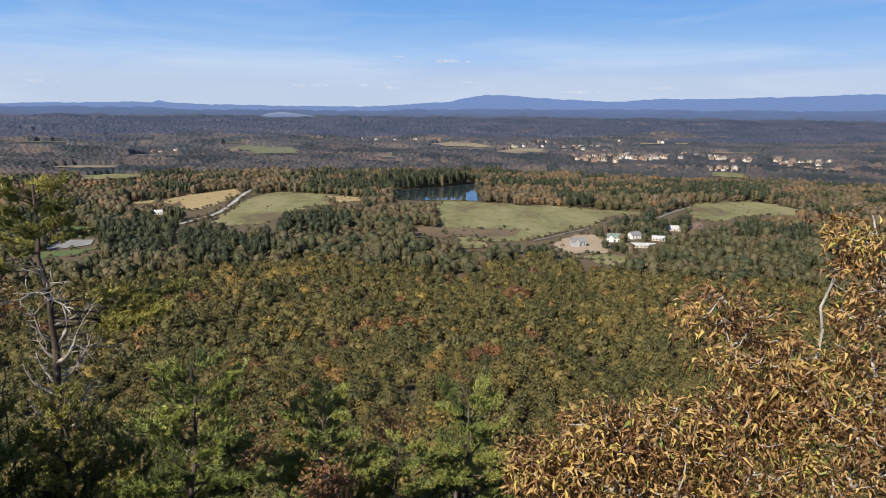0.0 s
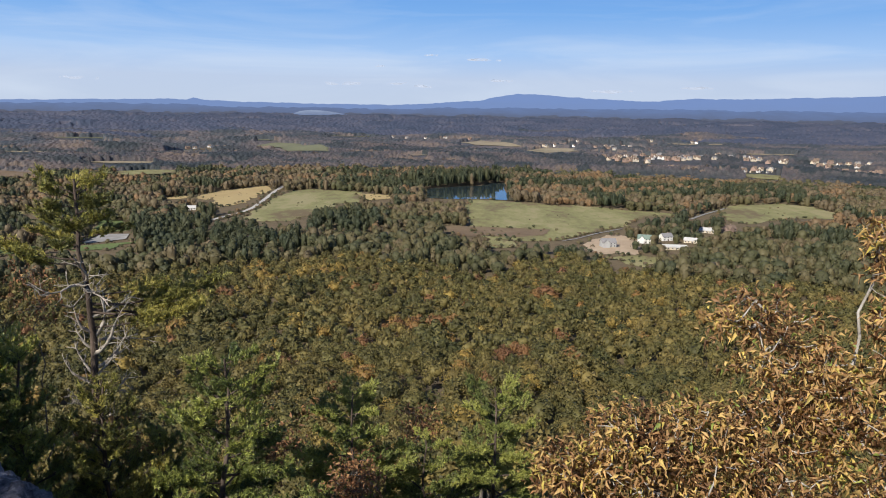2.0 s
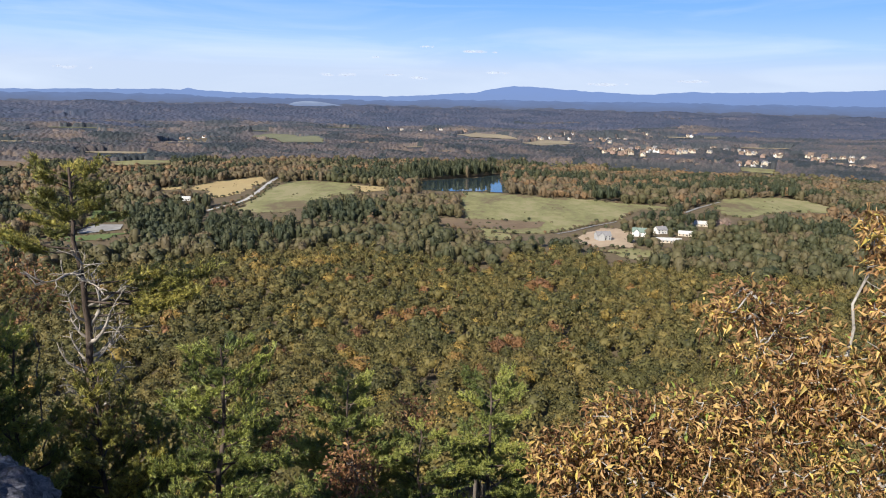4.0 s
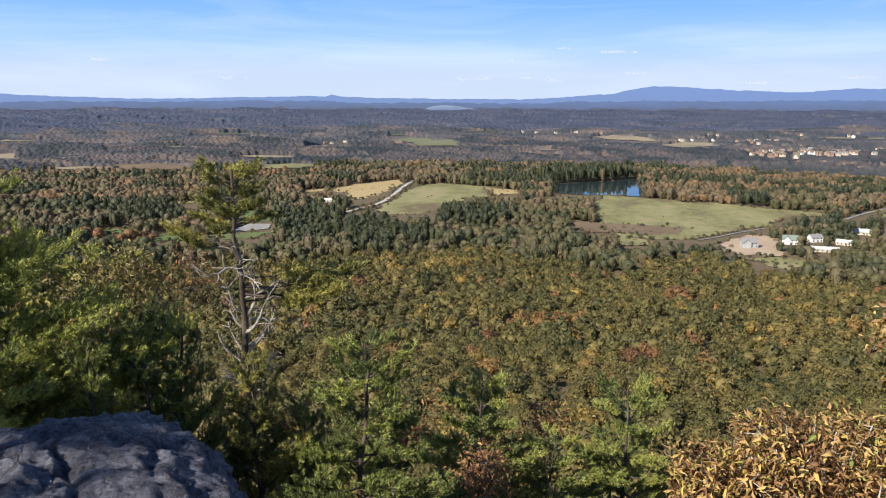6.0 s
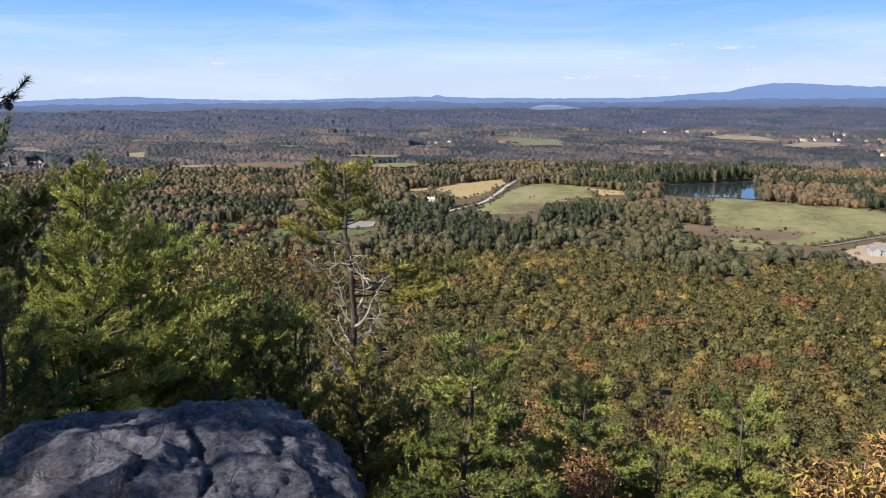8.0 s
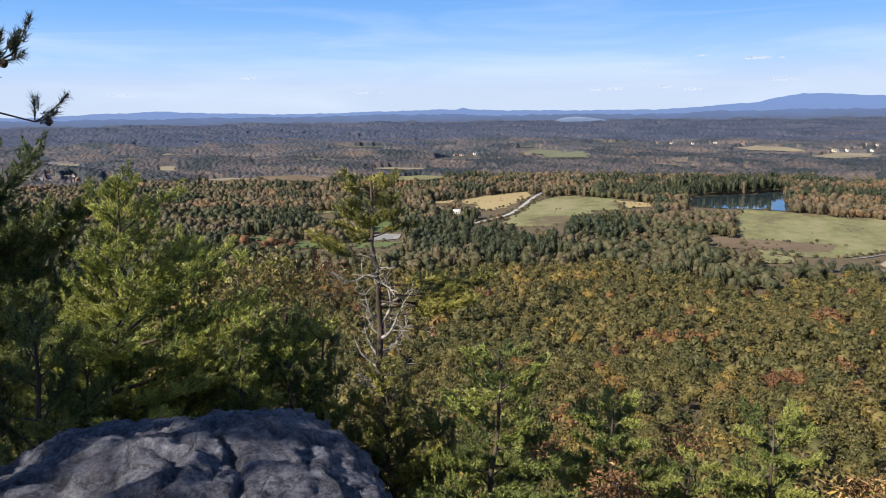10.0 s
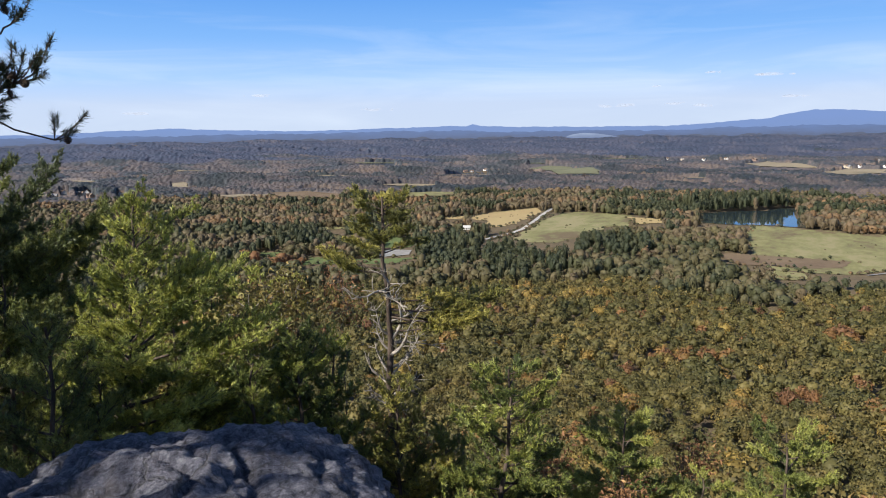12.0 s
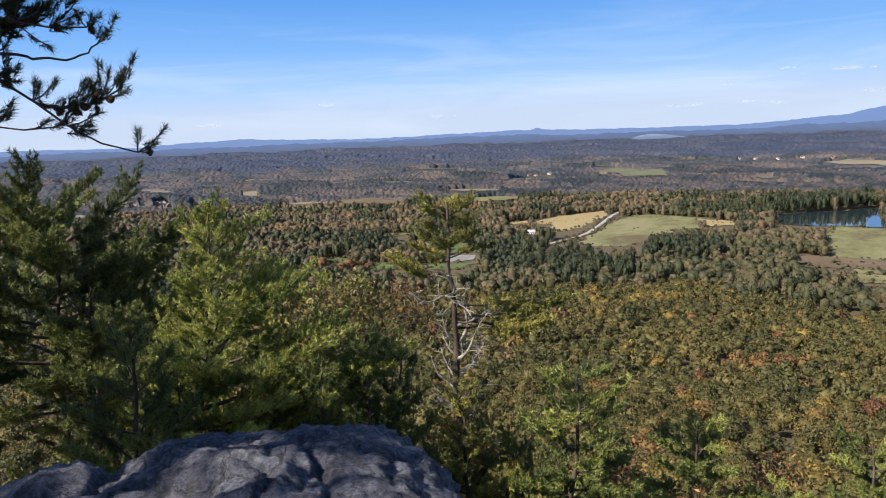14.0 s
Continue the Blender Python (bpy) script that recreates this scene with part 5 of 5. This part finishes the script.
pine_at([(40.0, -26), (39.8, -18.0)], 8.0, (0, 0), reach=1.0, first=0.2, count=36, label="low bushy pine at the boulder's back", leaf_mat=M_NEEDLE_BLUE, seed=27, thick=0.05, tuft=30, dense=1.35, needle=0.06)


def leaf_shapes(p, d, size, seed, slim=0.36):
    """Curled, folded leaves at p pointing along d: six corners and four faces each."""
    r = np.random.default_rng(seed)
    n = len(p)
    d = unit(d)
    side = unit(np.cross(d, r.normal(size=(n, 3)) * 0.7 + np.array([0, 0, 1.0])))
    nrm = np.cross(side, d)
    s, c = size[:, None], r.uniform(-0.15, 0.75, (n, 1))
    fold = r.uniform(0.02, 0.30, (n, 1))
    wide = slim * r.uniform(0.7, 1.2, (n, 1))
    mid = p + d * s * 0.5 + nrm * s * c * 0.3
    tip = p + d * s - nrm * s * c
    lf = mid + side * s * wide * 0.5 + nrm * s * fold
    rt = mid - side * s * wide * 0.5 + nrm * s * fold
    m2 = p + d * s * 0.55
    v = np.stack([p, lf, tip, rt, m2], 1).reshape(-1, 3)
    b = np.arange(n)[:, None, None] * 5
    f = (np.array([[0, 1, 4], [1, 2, 4], [4, 2, 3], [0, 4, 3]])[None] + b).reshape(-1, 3)
    return v, f


def leafy(name, root, trunks, blobs, label, category, mat, seed, leaf=0.14, per=8, thick=0.006, spread=0.22, single=0, slim=0.36, bark=None):
    """A broad-leaved tree or bush: trunks along given ways, twigs out to clusters of leaves that fill the given lobes."""
    r = np.random.default_rng(seed)
    root = np.array(root, float)
    t = thing(name, tuple(root), label, category)
    nodes = []
    for line, rad0 in trunks:
        line = np.array(line, float)
        k = np.concatenate([[0], np.cumsum(np.linalg.norm(np.diff(line, axis=0), axis=1))])
        s = np.linspace(0, k[-1], max(4, int(k[-1] / 0.3)))
        w = np.stack([np.interp(s, k, line[:, c]) for c in range(3)], -1)
        w[1:-1] += r.normal(0, 0.05, (len(w) - 2, 3))
        v, f = tube(w - root, np.linspace(rad0, rad0 * 0.25, len(w)), 7)
        put("trunk", mesh_of("trunk", v, f, bark or M_GREY_BARK, smooth=True), t)
        nodes += list(w[len(w) // 4:])
    stems, tips = len(nodes), []
    for (l, u, dist), (sl, su, sd_), n in blobs:
        for _ in range(n):
            while True:
                g = r.uniform(-1, 1, 3)
                if g @ g < 1:
                    break
            tips.append(polar(l + sl * g[0], u + su * g[1], dist + sd_ * g[2]))
    q = np.array(nodes)
    tips.sort(key=lambda p: np.min(np.linalg.norm(q - p, axis=1)))
    pts = list(nodes)
    link = [-1] * stems
    for p in tips:
        qq = np.array(pts)
        c = np.linalg.norm(qq - p, axis=1) + 0.5 * np.maximum(0, qq[:, 2] - p[2])
        link.append(int(np.argmin(c)))
        pts.append(p)
    load = np.ones(len(pts))
    for n in range(len(pts) - 1, stems - 1, -1):
        load[link[n]] += load[n]
    pieces, lp, ld = [], [], []
    for n in range(stems, len(pts)):
        a_, b_ = pts[link[n]], pts[n]
        L = np.linalg.norm(b_ - a_)
        m1 = a_ * 0.6 + b_ * 0.4 + r.normal(0, 0.07, 3) * L + np.array([0, 0, -0.05 * L])
        r0 = thick * load[n] ** 0.42
        pieces.append(tube(np.array([a_, m1, b_]) - root, [r0 * 1.1, r0, max(0.003, r0 * 0.75)], 5))
        out = unit(b_ - a_)
        for _ in range(per):
            dd = unit(out * 0.5 + r.normal(0, 0.75, 3) + np.array([0, 0, -0.25]))
            lp.append(b_ - root + r.normal(0, spread * 0.45, 3) + dd * 0.03)
            ld.append(dd)
    v, f = joined(pieces)
    put("twig_growth", mesh_of("twig_growth", v, f, bark or M_GREY_BARK, smooth=True), t, "thin pale grey twigs")["kind"] = "stuff"
    lp, ld = np.array(lp), np.array(ld)
    size = leaf * r.uniform(0.6, 1.15, len(lp))
    world_p = lp + root
    hue = 0.36 + 0.22 * waves(world_p[:, 0], world_p[:, 2], 0.9, seed) + r.normal(0, 0.2, len(lp))
    hue = np.clip(np.where(r.random(len(lp)) < 0.05, r.uniform(0.85, 1, len(lp)), hue), 0, 1)
    pick = np.argsort(np.linalg.norm(world_p, axis=1))[:single]
    rest = np.setdiff1d(np.arange(len(lp)), pick)
    v, f = leaf_shapes(lp[rest], ld[rest], size[rest], seed, slim)
    tagged(put("leaves", mesh_of("leaves", v, f, mat, np.repeat(hue[rest], 4)), t), kind="stuff")
    if single:
        shapes = []
        for q_ in range(16):
            v, f = leaf_shapes(np.zeros((1, 3)), np.array([[1.0, 0, 0]]), np.array([1.0]), 900 + q_, slim)
            shapes.append(mesh_of("leaf", v, f, mat, np.full(4, 0.05 + 0.055 * q_)))
        for n in pick:
            o = put("leaf", shapes[r.integers(0, 16)], t)
            o.matrix_basis = Matrix.Translation(lp[n]) @ Vector(ld[n]).to_track_quat("X", "Z").to_matrix().to_4x4() @ Matrix.Diagonal((size[n], size[n], size[n], 1))
    return t


root = polar(-28, -36, 11.0)
root[2] = float(ground_z(root[0], root[1])) - 0.1
leafy("gold_leaved_tree", root,
      [([root, polar(-29.6, -31, 10), polar(-29.3, -26, 9.8), polar(-28.9, -20, 9.8), polar(-29.4, -13, 9.8), polar(-30.0, -8.0, 9.9)], 0.050),
       ([root, polar(-27.5, -31, 9.8), polar(-26.0, -26, 9.6), polar(-24.1, -19.2, 9.5), polar(-22.6, -15.5, 9.5)], 0.038),
       ([root, polar(-24, -33, 9.4), polar(-18, -29.5, 9.0), polar(-12.5, -28.5, 8.7)], 0.04),
       ([root, polar(-31.5, -28, 9.6), polar(-33, -20, 9.6), polar(-32.9, -13, 9.7), polar(-31.6, -7.0, 9.8)], 0.045)],
      [((-9.5, -28.6, 8.7), (3.6, 2.8, 0.6), 65), ((-14.0, -26.9, 8.8), (4.4, 4.4, 0.7), 122), ((-20.0, -26.2, 9.2), (5.0, 5.0, 0.8), 137), ((-27.5, -28.5, 9.4), (6.5, 5.0, 0.8), 151),
       ((-22.0, -15.2, 9.5), (3.3, 2.4, 0.5), 33), ((-25.5, -18.0, 9.5), (4.2, 4.2, 0.6), 60), ((-28.0, -20.5, 9.6), (3.0, 3.0, 0.6), 43), ((-32.0, -13.0, 9.7), (2.6, 5.6, 0.6), 65),
       ((-25.0, -23.2, 9.4), (4.6, 3.0, 0.7), 65), ((-31.0, -20.0, 9.6), (3.0, 4.0, 0.7), 43), ((-30.2, -8.6, 9.8), (2.0, 1.6, 0.4), 16), ((-34.0, -24.0, 9.6), (3.0, 7.0, 0.7), 79)],
      "autumn hickory with curled gold and russet leaves", "tree", M_GOLD, 31, leaf=0.118, per=20, single=300, slim=0.33, thick=0.0065, spread=0.15)

for l, u, d, sl, su, n, label in ((9.6, -29.8, 11.5, 2.2, 1.8, 50, "rust-red leaved bush between pines"), (17.1, -26.4, 12.0, 2.0, 2.2, 40, "thin russet bush between pines"),
                                  (28.7, -25.3, 11.5, 2.6, 1.6, 40, "brown-leaved bush behind the boulder"), (4.5, -25.5, 16.0, 1.8, 1.6, 40, "faded orange bush on the slope"),
                                  (38.8, -17.0, 15.0, 3.0, 2.4, 60, "brown-leaved small tree behind the pines"), (33.2, -13.2, 15.5, 1.6, 2.2, 26, "half-bare russet small tree behind the old pine")):
    root = polar(l, u, d)
    root[2] = float(ground_z(root[0], root[1])) - 0.1
    leafy("bush", root, [([root, polar(l, u - 1.5, d), polar(l, u + su * 0.5, d)], 0.03)], [((l, u, d), (sl, su, 0.5), n)], label, "bush", M_RUST, int(40 + abs(l)), leaf=0.10, per=14, spread=0.35, thick=0.004, bark=M_TRUNK)


for l, u, d, sl, su, n, label in ((40.6, -15.2, 12.6, 3.0, 2.8, 130, "olive and yellow leaved small tree behind the boulder"), (38.0, -13.2, 14.5, 2.6, 2.0, 80, "yellow-green leaved small tree among the pines"),
                                  (45.5, -19.5, 11.0, 3.0, 2.2, 60, "olive leaved bush under the pines")):
    root = polar(l, u, d) + LATE
    root[2] = float(ground_z(root[0], root[1])) - 0.1
    leafy("small_tree", root, [([root, polar(l, u - 1.5, d), polar(l, u + su * 0.5, d)], 0.03)], [((l, u, d), (sl, su, 0.6), n)], label, "tree", M_OLIVE, int(140 + l), leaf=0.105, per=16, spread=0.35, thick=0.004, bark=M_GREY_BARK, slim=0.5)


# the pine that leans over from beside the ledge: trunk and crown unseen off to the left, set to shade the boulder, one
# cone-hung limb in view
def ledge_pine():
    r = np.random.default_rng(77)
    base = np.array([-4.75, -0.85, 0.0])
    base[2] = float(ground_z(base[0], base[1])) - 0.1
    t = pine(base, [(0, 0, 0), (0.05, 0, 2.0), (-0.05, 0.05, 3.6), (-0.1, 0.0, 4.9)], reach=1.3, first=0.40, count=24, label="old pine beside the ledge with cone-hung limbs", leaf_mat=M_NEEDLE_DEEP_SHADE, seed=78,
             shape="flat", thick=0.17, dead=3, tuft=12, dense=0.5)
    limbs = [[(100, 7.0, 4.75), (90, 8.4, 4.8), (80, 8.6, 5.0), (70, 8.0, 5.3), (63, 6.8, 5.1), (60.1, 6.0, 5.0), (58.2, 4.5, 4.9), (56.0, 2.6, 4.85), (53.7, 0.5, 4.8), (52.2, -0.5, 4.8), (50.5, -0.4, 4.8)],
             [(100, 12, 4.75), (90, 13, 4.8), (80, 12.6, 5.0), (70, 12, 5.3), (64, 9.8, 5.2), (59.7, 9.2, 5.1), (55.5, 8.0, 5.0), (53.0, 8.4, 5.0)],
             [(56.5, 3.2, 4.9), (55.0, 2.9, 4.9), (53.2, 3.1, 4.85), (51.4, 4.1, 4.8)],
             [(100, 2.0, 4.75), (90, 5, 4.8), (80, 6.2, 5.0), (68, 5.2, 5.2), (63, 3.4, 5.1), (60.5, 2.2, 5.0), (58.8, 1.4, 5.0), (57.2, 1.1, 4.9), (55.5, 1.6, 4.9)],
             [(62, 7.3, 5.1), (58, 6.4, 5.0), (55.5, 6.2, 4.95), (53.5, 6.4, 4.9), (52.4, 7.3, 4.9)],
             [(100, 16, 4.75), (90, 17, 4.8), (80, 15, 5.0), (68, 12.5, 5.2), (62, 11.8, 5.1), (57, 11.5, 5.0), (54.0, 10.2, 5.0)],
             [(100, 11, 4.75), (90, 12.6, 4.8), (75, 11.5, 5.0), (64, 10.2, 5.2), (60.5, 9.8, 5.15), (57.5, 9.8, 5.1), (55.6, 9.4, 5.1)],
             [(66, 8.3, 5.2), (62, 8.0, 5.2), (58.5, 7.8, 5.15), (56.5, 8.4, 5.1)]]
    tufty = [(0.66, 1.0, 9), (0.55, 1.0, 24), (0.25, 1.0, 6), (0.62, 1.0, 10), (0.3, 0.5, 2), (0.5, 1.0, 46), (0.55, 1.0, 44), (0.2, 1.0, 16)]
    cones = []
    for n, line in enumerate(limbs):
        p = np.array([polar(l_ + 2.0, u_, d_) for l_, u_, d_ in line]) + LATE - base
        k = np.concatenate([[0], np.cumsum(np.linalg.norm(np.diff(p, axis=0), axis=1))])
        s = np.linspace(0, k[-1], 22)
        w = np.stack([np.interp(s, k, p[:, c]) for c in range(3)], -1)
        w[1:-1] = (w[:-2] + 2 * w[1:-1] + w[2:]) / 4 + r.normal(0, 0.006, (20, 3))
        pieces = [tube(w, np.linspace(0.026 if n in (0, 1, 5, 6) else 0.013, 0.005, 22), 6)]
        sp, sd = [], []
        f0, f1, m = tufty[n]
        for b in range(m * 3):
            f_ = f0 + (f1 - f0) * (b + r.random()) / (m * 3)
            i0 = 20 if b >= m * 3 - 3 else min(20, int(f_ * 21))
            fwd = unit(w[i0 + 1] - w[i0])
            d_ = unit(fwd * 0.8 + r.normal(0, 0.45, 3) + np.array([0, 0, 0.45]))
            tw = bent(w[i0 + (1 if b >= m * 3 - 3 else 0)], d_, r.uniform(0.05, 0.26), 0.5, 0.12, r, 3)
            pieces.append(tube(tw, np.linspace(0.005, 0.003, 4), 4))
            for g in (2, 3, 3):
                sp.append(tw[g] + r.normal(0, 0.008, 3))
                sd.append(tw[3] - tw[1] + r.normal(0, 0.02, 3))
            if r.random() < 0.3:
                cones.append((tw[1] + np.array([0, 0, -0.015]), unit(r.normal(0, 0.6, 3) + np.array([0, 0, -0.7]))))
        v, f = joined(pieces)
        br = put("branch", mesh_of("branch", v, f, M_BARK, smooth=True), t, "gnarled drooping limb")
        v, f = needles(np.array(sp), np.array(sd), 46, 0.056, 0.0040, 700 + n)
        put("needles", mesh_of("needles", v, f, M_NEEDLE_DEEP_SHADE), br)
    m_cone = mottled("pine_cone_scale", [(0.3, (0.040, 0.028, 0.020)), (0.7, (0.120, 0.082, 0.056))], 60, 0.85)
    pieces = []
    for lv in range(7):
        rr_, zz = 0.020 * math.sin(math.pi * (lv + 0.8) / 7.6) + 0.003, lv * 0.0075
        for q in range(7):
            a_ = 6.283 * (q + 0.5 * (lv % 2)) / 7
            c, s_ = math.cos(a_), math.sin(a_)
            v = np.array([(c * rr_ * 0.3, s_ * rr_ * 0.3, zz), (c * rr_ - s_ * 0.007, s_ * rr_ + c * 0.007, zz + 0.002), (c * rr_ * 1.2, s_ * rr_ * 1.2, zz + 0.007), (c * rr_ + s_ * 0.007, s_ * rr_ - c * 0.007, zz + 0.002)])
            pieces.append((v, np.array([[0, 1, 2, 3]])))
    for q in range(6):
        a_, b_ = 6.283 * q / 6, 6.283 * (q + 1) / 6
        ring = [(0.005, 0.002), (0.015, 0.016), (0.014, 0.034), (0.003, 0.054)]
        for (r0, z0), (r1, z1) in zip(ring[:-1], ring[1:]):
            pieces.append((np.array([(math.cos(a_) * r0, math.sin(a_) * r0, z0), (math.cos(b_) * r0, math.sin(b_) * r0, z0), (math.cos(b_) * r1, math.sin(b_) * r1, z1), (math.cos(a_) * r1, math.sin(a_) * r1, z1)]), np.array([[0, 1, 2, 3]])))
    v, f = joined(pieces)
    cone = mesh_of("cone", v, f, m_cone)
    for p, d in cones[:46]:
        o = put("cone", cone, t)
        o.matrix_basis = Matrix.Translation(p) @ Vector(d).to_track_quat("Z", "Y").to_matrix().to_4x4()


ledge_pine()
# an unseen neighbour on the summit behind, added to throw shade on the boulder
pine((-5.75, -3.75, -1.75), [(0, 0, 0), (0.1, 0.0, 1.5), (0.0, 0.1, 3.5), (0.1, 0.0, 5.4)], reach=2.2, first=0.36, count=24, label="unseen dark summit pine added to shade the boulder", leaf_mat=M_NEEDLE_DEEP_SHADE, seed=79,
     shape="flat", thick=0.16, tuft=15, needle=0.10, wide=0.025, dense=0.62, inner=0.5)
# an unseen low pine on the shoulder, added to darken the pines left of the boulder
pine((-9.6, -0.3, float(ground_z(-9.6, -0.3)) - 0.1), [(0, 0, 0), (0.1, 0.0, 2.0), (0.0, 0.1, 5.0), (0.1, 0.0, 1.9 - float(ground_z(-9.6, -0.3)))], reach=1.7, first=0.72, count=48, label="unseen low dark pine added to shade the pines left of the boulder", leaf_mat=M_NEEDLE_DEEP_SHADE, seed=83,
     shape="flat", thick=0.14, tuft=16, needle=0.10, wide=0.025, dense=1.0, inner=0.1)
